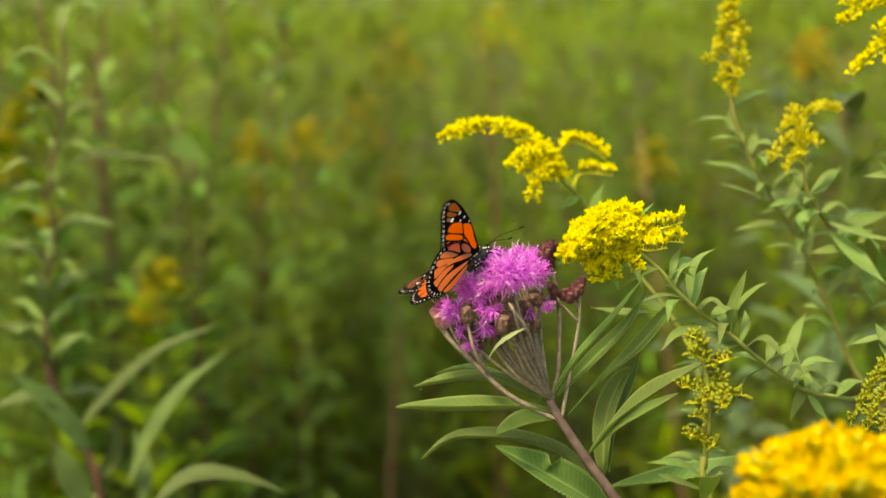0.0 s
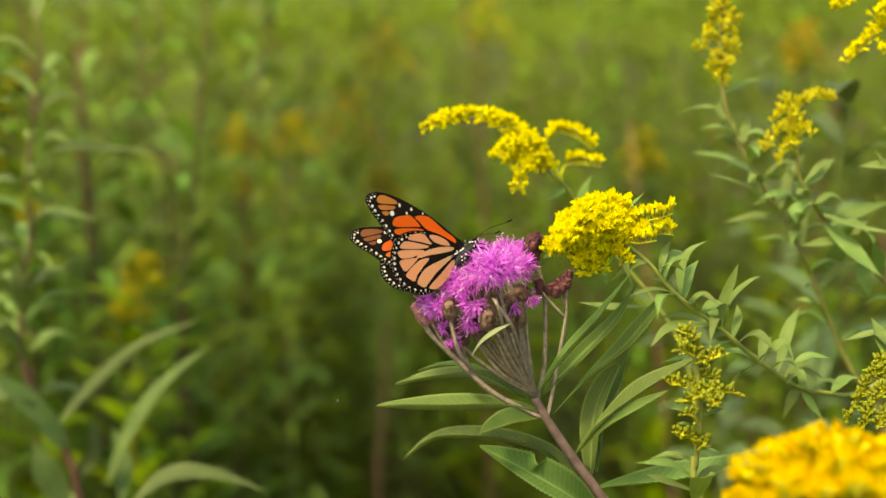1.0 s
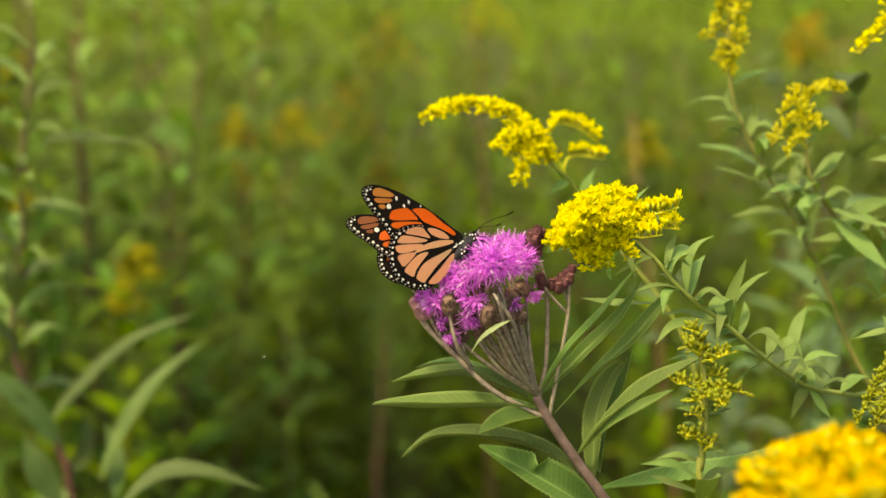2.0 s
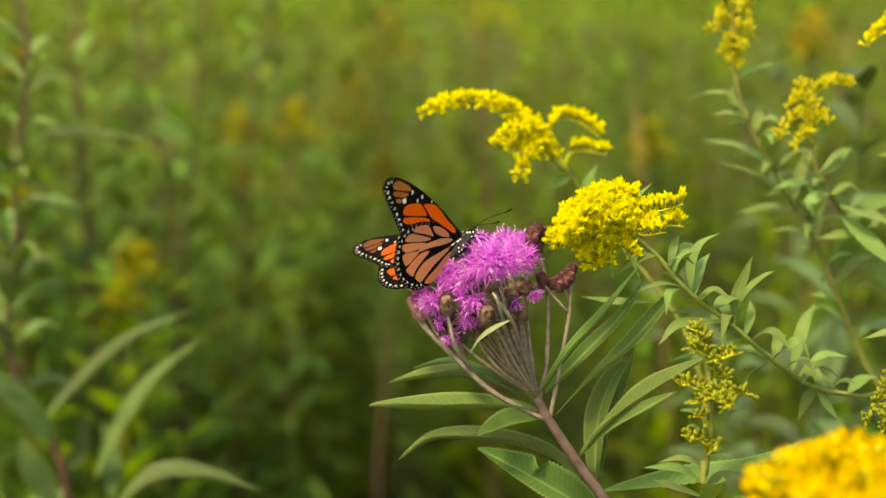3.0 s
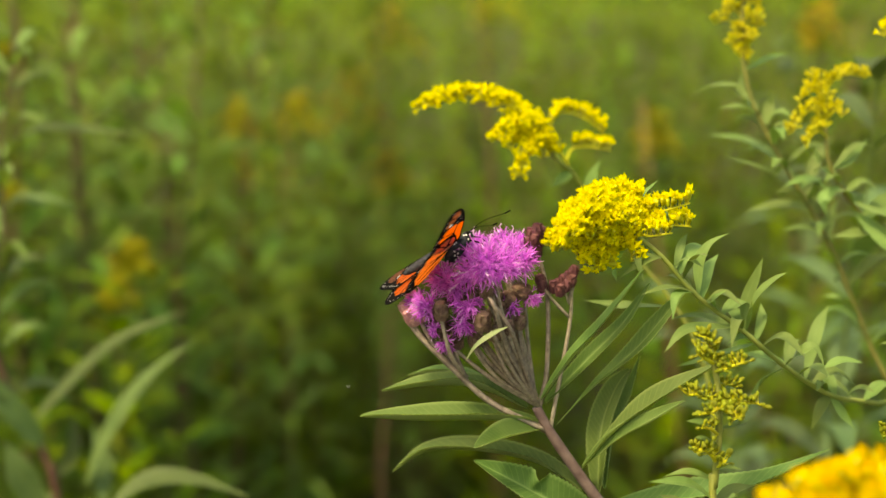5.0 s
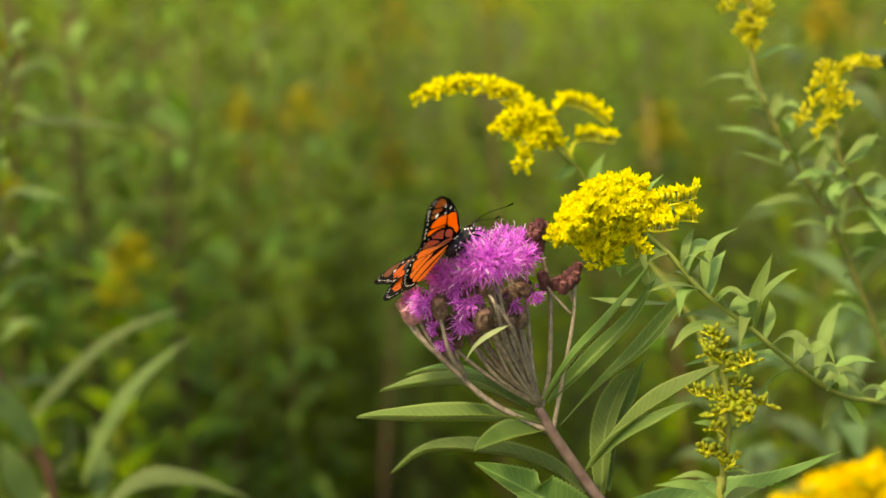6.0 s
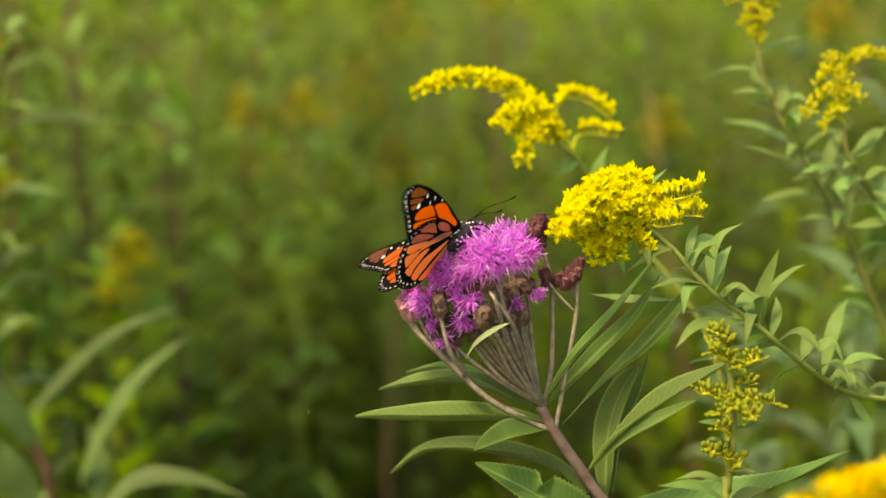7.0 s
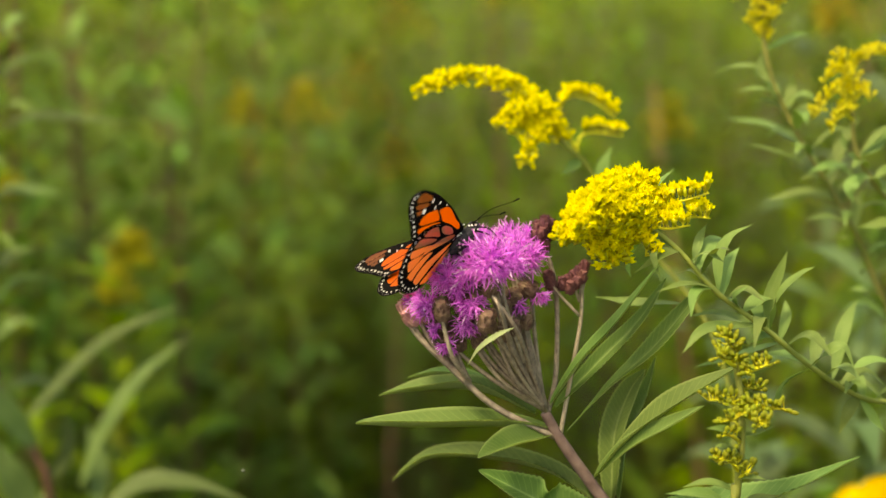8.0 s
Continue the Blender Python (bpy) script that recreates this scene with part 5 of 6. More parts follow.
def make_goldenrod_budding():
    rng = random.Random(71)
    foot = (0.105, -0.03)
    root = empty("goldenrod", (*foot, 0), "slender goldenrod with greenish-yellow buds", "wildflower", "goldenrods in bloom")
    low = (0.0898, -0.0300, 0.9446)
    bm = bmesh.new()
    tube(bm, to_ground(low, foot) + [low] + [(0.0902, -0.0300, 0.9604), (0.0918, -0.0300, 0.9804), (0.0909, -0.0300, 0.9980), (0.0883, -0.0300, 1.0123)], 0.0016, 0.0010, 8, 6)
    wpart("stem", bm, GREEN_STEM, root, "yellow-green slender stem")
    for pts, count in (([(0.0900, -0.0300, 1.0042), (0.0888, -0.0300, 1.0099), (0.0873, -0.0300, 1.0151)], 44), ([(0.0905, -0.0300, 1.0024), (0.0948, -0.0320, 1.0037), (0.0996, -0.0330, 1.0060)], 26), ([(0.0900, -0.0300, 1.0046), (0.0861, -0.0360, 1.0079), (0.0838, -0.0380, 1.0115)], 18),
                       ([(0.0914, -0.0300, 0.9914), (0.0970, -0.0340, 0.9920), (0.1040, -0.0350, 0.9917)], 40), ([(0.0914, -0.0300, 0.9892), (0.0946, -0.0400, 0.9894), (0.0974, -0.0440, 0.9892)], 34), ([(0.0909, -0.0300, 0.9915), (0.0850, -0.0340, 0.9949), (0.0803, -0.0360, 0.9955)], 22),
                       ([(0.0913, -0.0300, 0.9954), (0.0958, -0.0200, 0.9944), (0.1001, -0.0160, 0.9923)], 22), ([(0.0916, -0.0300, 0.9793), (0.0882, -0.0340, 0.9828), (0.0851, -0.0350, 0.9838)], 8), ([(0.0910, -0.0300, 0.9693), (0.0872, -0.0340, 0.9746), (0.0824, -0.0360, 0.9754)], 30),
                       ([(0.0914, -0.0300, 0.9892), (0.0870, -0.0440, 0.9915), (0.0843, -0.0480, 0.9932)], 16), ([(0.0910, -0.0300, 0.9671), (0.0921, -0.0340, 0.9706), (0.0934, -0.0360, 0.9720)], 8)):
        plume(root, pts, rng, int(count * 0.8), 0.0034, 0.0060, (0, -0.1, 1), petal=GREEN_BUD, taper=0.1, start=0.1, spray=0.7)
    narrow_leaves(root, (
        ([(0.0898, -0.0300, 0.9564), (0.0796, -0.0350, 0.9641), (0.0659, -0.0400, 0.9665)], 0.9), ([(0.0898, -0.0300, 0.9514), (0.0779, -0.0400, 0.9585), (0.0692, -0.0440, 0.9633)], 1.0), ([(0.0902, -0.0300, 0.9631), (0.0814, -0.0300, 0.9664), (0.0726, -0.0300, 0.9648)], 0.5),
        ([(0.0914, -0.0300, 0.9822), (0.0850, -0.0340, 0.9853), (0.0795, -0.0360, 0.9864)], 0.5), ([(0.0914, -0.0300, 0.9760), (0.0857, -0.0340, 0.9795), (0.0827, -0.0340, 0.9800)], 0.4), ([(0.0897, -0.0300, 0.9671), (0.0936, -0.0340, 0.9694), (0.0985, -0.0360, 0.9688)], 0.4),
        ([(0.0898, -0.0300, 0.9469), (0.0899, -0.0500, 0.9628), (0.0934, -0.0560, 0.9669)], 1.3), ([(0.0916, -0.0300, 0.9815), (0.0974, -0.0300, 0.9829), (0.1025, -0.0300, 0.9846)], 0.5), ([(0.0900, -0.0300, 0.9536), (0.0981, -0.0200, 0.9557), (0.1069, -0.0140, 0.9551)], 0.8)), 0.0058, GOLD_LEAF, rng)
    return root


def make_goldenrod_edge():
    rng = random.Random(81)
    foot = (0.25, 0.0)
    root = empty("goldenrod", (*foot, 0), "goldenrod with unopened yellow-green bud sprays", "wildflower", "goldenrods in bloom")
    low = (0.1838, -0.0100, 0.9586)
    bm = bmesh.new()
    tube(bm, to_ground(low, foot) + [low] + [(0.1765, -0.0100, 0.9817), (0.1716, -0.0100, 1.0000), (0.1698, -0.0100, 1.0180)], 0.002, 0.0009, 7, 6)
    wpart("stem", bm, GREEN_STEM, root)
    for pts, count in (([(0.1765, -0.0100, 0.9817), (0.1641, -0.0140, 0.9921), (0.1572, -0.0160, 0.9838), (0.1512, -0.0180, 0.9728)], 70), ([(0.1771, -0.0100, 0.9771), (0.1657, -0.0200, 0.9870), (0.1599, -0.0220, 0.9810), (0.1563, -0.0240, 0.9727)], 60),
                       ([(0.1740, -0.0100, 0.9909), (0.1684, -0.0100, 0.9955), (0.1635, -0.0120, 0.9939)], 30), ([(0.1779, -0.0100, 0.9725), (0.1658, -0.0240, 0.9792), (0.1611, -0.0260, 0.9732)], 40)):
        plume(root, pts, rng, count, 0.0032, 0.0055, (0, -0.2, 1), petal=GREEN_BUD, taper=0.1)
    narrow_leaves(root, (([(0.1716, -0.0100, 1.0000), (0.1678, 0.0000, 1.0045), (0.1556, 0.0040, 1.0015)], 0.8), ([(0.1740, -0.0100, 0.9931), (0.1701, 0.0000, 1.0021), (0.1665, 0.0040, 1.0105)], 1.0)), 0.009, GOLD_LEAF, rng)
    return root


def make_goldenrod_close():
    rng = random.Random(91)
    foot = (0.17, -0.17)
    root = empty("goldenrod", (*foot, 0), "broad golden-yellow goldenrod head close by", "wildflower", "goldenrods in bloom")
    hub = Vector((0.1083, -0.1600, 0.9763))
    bm = bmesh.new()
    tube(bm, to_ground(hub, foot) + [hub, hub + Vector((0, 0, 0.01))], 0.0024, 0.0015, 8, 6)
    wpart("stem", bm, GREEN_STEM, root)
    tops = [(0.0833, -0.1500, 0.9884), (0.0831, -0.1650, 1.0015), (0.0852, -0.1800, 1.0071), (0.0943, -0.1600, 1.0050), (0.1016, -0.1500, 1.0041), (0.1021, -0.1700, 1.0119), (0.1130, -0.1500, 1.0075), (0.1130, -0.1700, 1.0120), (0.1235, -0.1500, 1.0040), (0.1259, -0.1600, 1.0052), (0.1341, -0.1500, 1.0001), (0.0809, -0.1900, 1.0012), (0.0882, -0.2000, 1.0085), (0.0976, -0.2000, 1.0067), (0.1069, -0.2000, 1.0098), (0.1183, -0.1900, 1.0029), (0.0963, -0.1850, 1.0068), (0.1047, -0.1900, 1.0115), (0.1170, -0.1800, 1.0064), (0.0898, -0.1700, 0.9933)]
    for p in tops:
        p = Vector(p)
        mid = hub.lerp(p, 0.55) + Vector((0, 0, 0.004)) + jitter(rng, 0.003)
        plume(root, [hub, mid, p], rng, 36, 0.0064, 0.0100, (0, 0, 1), taper=0.2, start=0.5, petal=SHADED_YELLOW)
    return root


IRONWEED = make_ironweed()
make_goldenrod_bright(), make_goldenrod_arching(), make_goldenrod_upright(), make_goldenrod_hooked()
make_goldenrod_corner(), make_goldenrod_budding(), make_goldenrod_edge()
CLOSE_GOLDENROD = make_goldenrod_close()


# ---- the weeds behind ----
def make_left_weed():
    """The tall reddish-stemmed weed with long soft leaves."""
    rng = random.Random(101)
    foot = (-0.22, 0.36)
    root = empty("tall_weed", (*foot, 0), "tall leafy weed with a reddish-brown stem", "weed")
    low = (-0.2671, 0.3600, 0.8160)
    bm = bmesh.new()
    tube(bm, to_ground(low, foot) + [low] + [(-0.2722, 0.3600, 0.8445), (-0.2812, 0.3600, 0.8709), (-0.2927, 0.3600, 0.8951), (-0.2982, 0.3600, 0.9150)], 0.0032, 0.0022, 8, 6)
    wpart("stem", bm, RED_STEM, root, "reddish-brown stem")
    upper = [(-0.2982, 0.3600, 0.9150), (-0.2981, 0.3600, 0.9367), (-0.2930, 0.3600, 0.9639), (-0.2866, 0.3600, 0.9985), (-0.2853, 0.3600, 1.0366), (-0.2790, 0.3600, 1.0704), (-0.2713, 0.3600, 1.1037), (-0.2713, 0.3600, 1.1441)]
    bm = bmesh.new()
    tube(bm, upper, 0.0021, 0.0012, 8, 6)
    wpart("stem", bm, DULL_STEM, root, "dull green-brown upper stem")
    side_leaves(root, upper, 26, 0.040, 0.0085, rng)
    specs = (
        ([(-0.2824, 0.3600, 0.8648), (-0.2572, 0.3600, 0.8923), (-0.2204, 0.3600, 0.9230), (-0.1763, 0.3600, 0.9408)], 0.0188, (-0.4, -0.5, 0.9)), ([(-0.2440, 0.3456, 0.8326), (-0.2285, 0.3456, 0.8641), (-0.2034, 0.3456, 0.8989), (-0.1684, 0.3456, 0.9272)], 0.0203, (-0.5, -0.6, 0.7)),
        ([(-0.2000, 0.2202, 0.8604), (-0.1755, 0.2202, 0.8789), (-0.1488, 0.2202, 0.8794), (-0.1182, 0.2202, 0.8684)], 0.0181, (0, -0.4, 1)), ([(-0.2659, 0.3311, 0.8222), (-0.2772, 0.3239, 0.8485), (-0.2847, 0.3239, 0.8701)], 0.0246, (0.6, -0.8, 0.3)),
        ([(-0.2724, 0.3600, 0.8525), (-0.2885, 0.3456, 0.8851), (-0.3154, 0.3311, 0.9207)], 0.0246, (0.3, -0.6, 0.8)), ([(-0.2849, 0.3600, 0.8850), (-0.2990, 0.3456, 0.8972), (-0.3315, 0.3383, 0.8921)], 0.0217, (0.2, -0.5, 0.9)),
        ([(-0.2961, 0.3600, 0.9130), (-0.2812, 0.3456, 0.9318), (-0.2654, 0.3456, 0.9392)], 0.0145, (0, -0.6, 0.8)), ([(-0.2958, 0.3600, 0.9169), (-0.3034, 0.3456, 0.9401), (-0.3220, 0.3456, 0.9463)], 0.0188, (0, -0.5, 0.9)),
        ([(-0.2919, 0.3600, 0.9483), (-0.2919, 0.3456, 0.9667), (-0.2942, 0.3456, 0.9858)], 0.0159, (0.6, -0.8, 0.2)), ([(-0.2922, 0.3673, 0.9625), (-0.2784, 0.3600, 0.9751), (-0.2629, 0.3600, 0.9767)], 0.0130, (0, -0.5, 0.9)),
        ([(-0.2903, 0.3673, 0.9780), (-0.3013, 0.3528, 0.9963), (-0.3200, 0.3528, 1.0005)], 0.0159, (0, -0.5, 0.9)), ([(-0.2351, 0.3456, 0.8203), (-0.2370, 0.3600, 0.8437), (-0.2432, 0.3673, 0.8659)], 0.0174, (0.6, -0.8, 0.3)),
        ([(-0.2892, 0.3745, 1.0002), (-0.2680, 0.3600, 1.0133), (-0.2416, 0.3600, 1.0088)], 0.0145, (0, -0.4, 0.9)), ([(-0.2867, 0.3745, 1.0233), (-0.2966, 0.3600, 1.0369), (-0.3159, 0.3600, 1.0336)], 0.0145, (0, -0.4, 0.9)),
        ([(-0.2864, 0.3818, 1.0456), (-0.2613, 0.3745, 1.0553), (-0.2270, 0.3745, 1.0525), (-0.1997, 0.3745, 1.0487)], 0.0130, (0, -0.4, 1)), ([(-0.2641, 0.3600, 0.8191), (-0.2862, 0.3600, 0.8122), (-0.3107, 0.3600, 0.8005)], 0.0217, (0, -0.4, 0.9)),
        ([(-0.2691, 0.3600, 0.8323), (-0.2599, 0.3745, 0.8477), (-0.2603, 0.3818, 0.8701)], 0.0174, (0.8, -0.6, 0.2)), ([(-0.2882, 0.3600, 0.8930), (-0.2727, 0.3745, 0.8927), (-0.2597, 0.3818, 0.8782)], 0.0145, (0, -0.4, 0.9)),
    )
    for pts, w, up in specs:
        one_leaf(root, pts, w * 0.74, up, SOFT_LEAF, n=14, rng=rng)
    root.location.x += 0.0045
    return root


def leafy_stem(name, label, height, leaves, length, width, rng, stem_mat, mat, lean=0.06, split=False, plume_size=0.0, plume_mat=YELLOW, bare=0.15, r=0.0035):
    """A whole weed at the origin: stem, leaves all the way up, and a plume where it flowers. split: every leaf a part."""
    root = empty(name, (0, 0, 0), label, "weed", "meadow weeds")
    bend = Vector((rng.uniform(-lean, lean), rng.uniform(-lean, lean), 0))
    top = Vector((0, 0, height)) + bend * 1.6
    path = [Vector((0, 0, -0.03)), Vector((0, 0, height * 0.35)) + bend * 0.2, Vector((0, 0, height * 0.7)) + bend * 0.7, top]
    bm = bmesh.new()
    tube(bm, path, r, r * 0.35, 6, 5)
    part("stem", bm, stem_mat, root)
    line = spline(path, 12)
    bm = bmesh.new()
    turn = rng.uniform(0, 6)
    for i in range(leaves):
        s = bare + (1 - bare) * (i + rng.random() * 0.6) / leaves
        k = min(s, 0.999) * (len(line) - 1)
        p = line[int(k)].lerp(line[int(k) + 1], k % 1)
        turn += 2.4 + rng.uniform(-0.4, 0.4)
        o = Vector((math.cos(turn), math.sin(turn), 0))
        ln = length * rng.uniform(0.7, 1.15) * (1 - 0.55 * max(0, s - 0.5) / 0.5)
        rise = rng.uniform(0.25, 0.75)
        pts = [p, p + o * ln * 0.5 + Vector((0, 0, ln * rise * 0.55)), p + o * ln * 0.95 + Vector((0, 0, ln * rise * rng.uniform(0.1, 0.9)))]
        leaf(bm, pts, width * rng.uniform(0.8, 1.15), (o.x * -0.3, o.y * -0.3, 1), n=7, across=1, rng=rng)
        if split:
            part("leaf", bm, mat, root)
            bm = bmesh.new()
    if split:
        bm.free()
    else:
        part("foliage", bm, mat, root, "", "stuff")
    if plume_size:
        for b in range(9):
            a = b * 2.4
            p = line[-1] + (line[-2] - line[-1]).normalized() * (b * plume_size * 0.17)
            o = Vector((math.cos(a), math.sin(a), 0))
            ln = plume_size * (0.35 + 0.09 * b)
            plume(root, [p, p + o * ln * 0.5 + Vector((0, 0, ln * 0.35)), p + o * ln], rng, 34, 0.0082, 0.014, (0, 0, 1), petal=plume_mat, taper=0.3, start=0.15)
    return root, top


def make_grass(rng, name, label, count, height, spread, mat):
    root = empty(name, (0, 0, 0), label, "grass", "grass tufts", "stuff")
    bm = bmesh.new()
    for i in range(count):
        a = rng.uniform(0, 6.28)
        o = Vector((math.cos(a), math.sin(a), 0))
        p = o * rng.uniform(0, spread * 0.3)
        h = height * rng.uniform(0.5, 1.1)
        q = p + o * spread * rng.uniform(0.3, 1.0) + Vector((0, 0, h))
        leaf(bm, [p - Vector((0, 0, 0.03)), p.lerp(q, 0.5) + Vector((0, 0, h * 0.12)), q], rng.uniform(0.004, 0.008), (-o.x, -o.y, 0.6), n=5, across=1, rng=rng)
    part("blade_tuft", bm, mat, root, "", "stuff")
    return root


def place(proto, x, y, rng, scale=1.0, tilt=5):
    z = 0.03 * noise.noise((x * 1.3, y * 1.3, 0)) - 0.02
    proto_scale = Vector((scale, scale, scale))
    c = copy_thing(proto, pose(x, y, z, rng.uniform(-tilt, tilt), rng.uniform(-tilt, tilt), rng.uniform(0, 360)))
    c.scale = proto_scale
    return c


# plumes that stand free among the weeds: x, y and half the gap before them
CLEAR = ((-0.365, 1.70, 0.07), (-0.25, 1.90, 0.06), (-0.13, 2.3, 0.07), (0.28, 1.5, 0.05), (-0.05, 1.3, 0.05))


def make_field():
    rng = random.Random(7)
    g = random.Random(3)
    near = [leafy_stem("goldenrod_weed", "leafy green goldenrod not yet in bloom", 0.98 + 0.06 * i, 46, 0.112, 0.0115, g, WEED_STEM if i % 2 else RED_STEM, LEFT_LEAF, split=True)[0] for i in range(3)]
    grey = [leafy_stem("goldenrod_weed", "tall weed with dull grey-green leaves", 0.98 + 0.07 * i, 40, 0.095, 0.018, g, WEED_STEM, GREY_LEAF, split=True, r=0.0022, lean=0.1)[0] for i in range(3)]
    mid = [leafy_stem("goldenrod_weed", "leafy green goldenrod not yet in bloom", 0.90 + 0.07 * i, 56, 0.135, 0.0130, g, WEED_STEM if i % 2 else RED_STEM, FIELD_LEAF if i % 3 else FAR_GREEN, lean=0.1)[0] for i in range(6)]
    broad = [leafy_stem("broadleaf_weed", "weed with long broad drooping green leaves", 0.85 + 0.1 * i, 26, 0.19, 0.026, g, RED_STEM, FIELD_LEAF, lean=0.1, r=0.0045)[0] for i in range(3)]
    shade = [leafy_stem("leafy_weed", "low leafy green weed in the shade", 0.95, 56, 0.17, 0.018, g, WEED_STEM, FIELD_LEAF, lean=0.15, bare=0.05)[0] for i in range(2)]
    dry = [leafy_stem("dry_weed", "dry brown weed stalk with few leaves", 1.05, 10, 0.08, 0.012, g, DRY_STEM, FIELD_LEAF, bare=0.3, r=0.005)[0]]
    tufts = [make_grass(g, "grass_tuft", "tuft of long green meadow grass", 46, 0.55 + 0.15 * i, 0.22, GRASS) for i in range(3)]

    # nearest weeds, leaf by leaf
    for x, y in ((-0.42, 0.98), (-0.52, 1.10), (-0.24, 1.15), (-0.60, 0.95), (0.02, 1.85), (0.16, 1.8), (0.34, 0.72), (0.40, 0.48), (0.42, 0.85), (0.52, 0.72), (0.36, 0.30), (-0.08, 1.82), (0.38, 1.35), (-0.50, 0.80)):
        place(rng.choice(grey if x > 0.3 else near), x, y, rng, rng.uniform(0.86, 1.02))
    # dull grey-green weeds close behind the goldenrods
    for x, y, h in ((0.203, 0.42, 0.99), (0.224, 0.36, 1.03), (0.264, 0.40, 1.07), (0.255, 0.30, 1.03), (0.252, 0.55, 0.91), (0.307, 0.62, 1.09), (0.297, 0.48, 0.94)):
        place(rng.choice(grey), x, y, rng, h / 1.05, 3)
    for x, y in ((-0.40, 1.05), (-0.48, 0.92), (-0.33, 1.25), (-0.55, 1.2), (-0.44, 1.4), (-0.30, 1.5), (-0.62, 1.05), (-0.50, 1.55)):
        place(rng.choice(near), x, y, rng, rng.uniform(1.1, 1.24))
    for i in range(13):
        place(rng.choice(near), -0.27 - 0.30 * rng.random(), 0.95 + 0.5 * rng.random(), rng, rng.uniform(0.94, 1.16))
    for x, y, s in ((0.36, 0.46, 0.8), (0.40, 0.60, 0.9), (0.37, 0.85, 0.86)):
        place(rng.choice(broad), x, y, rng, s)
    made = 0
    while made < 320:
        y = 1.15 + 2.7 * rng.random() ** 1.1
        x = rng.uniform(-1, 1) * 0.46 * (y + 0.9)
        low = any(y < py + 0.1 and abs(x - px * (y + 0.55) / (py + 0.55)) < w for px, py, w in CLEAR)
        if (low and -0.24 < x < 0.04) or (-0.16 < x < 0.26 and y < 1.45):
            continue
        kind = rng.random()
        proto = rng.choice(broad) if kind < 0.2 else rng.choice(shade) if kind < 0.38 else dry[0] if kind < 0.42 else rng.choice(mid)
        place(proto, x, y, rng, rng.uniform(0.62, 0.80) if low else rng.uniform(0.82, 1.10), 7)
        made += 1
    for i in range(14):
        place(rng.choice(near), rng.uniform(-0.32, 0.0), rng.uniform(1.65, 2.5), rng, rng.uniform(0.64, 0.76), 6)
    # low growth in the shade under the tall stems
    for i in range(150):
        y = 0.75 + 2.3 * rng.random()
        x = rng.uniform(-1, 1) * 0.42 * (y + 0.9)
        if (x < -0.1 and y < 1.0) or (-0.24 < x < 0.04 and y < 2.4) or (-0.15 < x < 0.32 and y < 1.7):
            continue
        place(rng.choice(broad + shade), x, y, rng, rng.uniform(0.45, 0.72), 9)
    for i in range(14):
        y = 0.5 + 5 * rng.random()
        x = rng.uniform(-1, 1) * 0.46 * (y + 0.9)
        if -0.25 < x < 0.5 and y < 3.2:
            continue
        place(rng.choice(tufts), x, y, rng, rng.uniform(0.8, 1.2))
    # plumes among the weeds: place of the top, size, colour
    for p, size, m in (((-0.3555, 1.7000, 0.9657), 0.05, FAR_YELLOW), ((-0.2931, 1.9000, 0.9515), 0.05, FAR_YELLOW), ((-0.3220, 1.7000, 0.9076), 0.05, FAR_YELLOW), ((-0.2171, 2.2000, 0.9670), 0.08, RUST), ((-0.1682, 2.6000, 1.0885), 0.08, RUST), ((-0.1672, 2.2000, 0.8223), 0.06, RUST), ((0.2593, 1.5000, 0.9408), 0.04, FAR_YELLOW), ((0.0570, 2.6000, 1.1435), 0.08, FAR_YELLOW), ((0.5135, 1.6000, 1.0879), 0.05, RUST), ((-0.2767, 0.6600, 0.9246), 0.018, DIM_YELLOW), ((-0.3058, 0.7000, 0.8864), 0.018, DIM_YELLOW), ((-0.4893, 0.9500, 1.0562), 0.015, DIM_YELLOW), ((-0.4479, 0.9000, 1.0817), 0.012, DIM_YELLOW), ((-0.4544, 0.8000, 1.0377), 0.010, DIM_YELLOW), ((-0.4128, 0.7800, 0.9589), 0.010, DIM_YELLOW), ((-0.4677, 0.8500, 1.0023), 0.014, DIM_YELLOW)):
        root, top = leafy_stem("goldenrod_weed", "blooming goldenrod among the meadow weeds", p[2], 60, 0.12, 0.017, g, WEED_STEM, FIELD_LEAF, plume_size=size, plume_mat=m, lean=0.05, r=0.0025)
        root.location = (p[0] - top.x, p[1] - top.y, 0)
    # bare brown stalks
    for pts in ([(-0.1242, 1.2500, 0.5048), (-0.1157, 1.2500, 0.6001), (-0.1073, 1.2500, 0.6923), (-0.1045, 1.2500, 0.7303)], [(0.0019, 1.6000, 1.1612), (0.0171, 1.6000, 1.0850), (0.0294, 1.6000, 0.9910)], [(-0.3890, 0.9500, 1.1670), (-0.3930, 0.9500, 1.1077), (-0.4013, 0.9500, 1.0478)], [(-0.4321, 0.8500, 1.1674), (-0.4194, 0.8500, 1.0947), (-0.4312, 0.8500, 0.9812), (-0.4423, 0.8500, 0.8470)], [(-0.1442, 2.2000, 1.1704), (-0.1595, 2.2000, 1.0417), (-0.1630, 2.2000, 0.9437)]):
        top, low = sorted(pts, key=lambda q: -q[2])[0], sorted(pts, key=lambda q: q[2])[0]
        root = empty("dry_stalk", (low[0], low[1], 0), "bare brown upright weed stalk", "weed", "meadow weeds")
        bm = bmesh.new()
        tube(bm, [(low[0], low[1], -0.03), (low[0], low[1], low[2] * 0.5)] + sorted(pts, key=lambda q: q[2]), 0.0044, 0.0016, 7, 5)
        wpart("stem", bm, BARE_STEM, root)
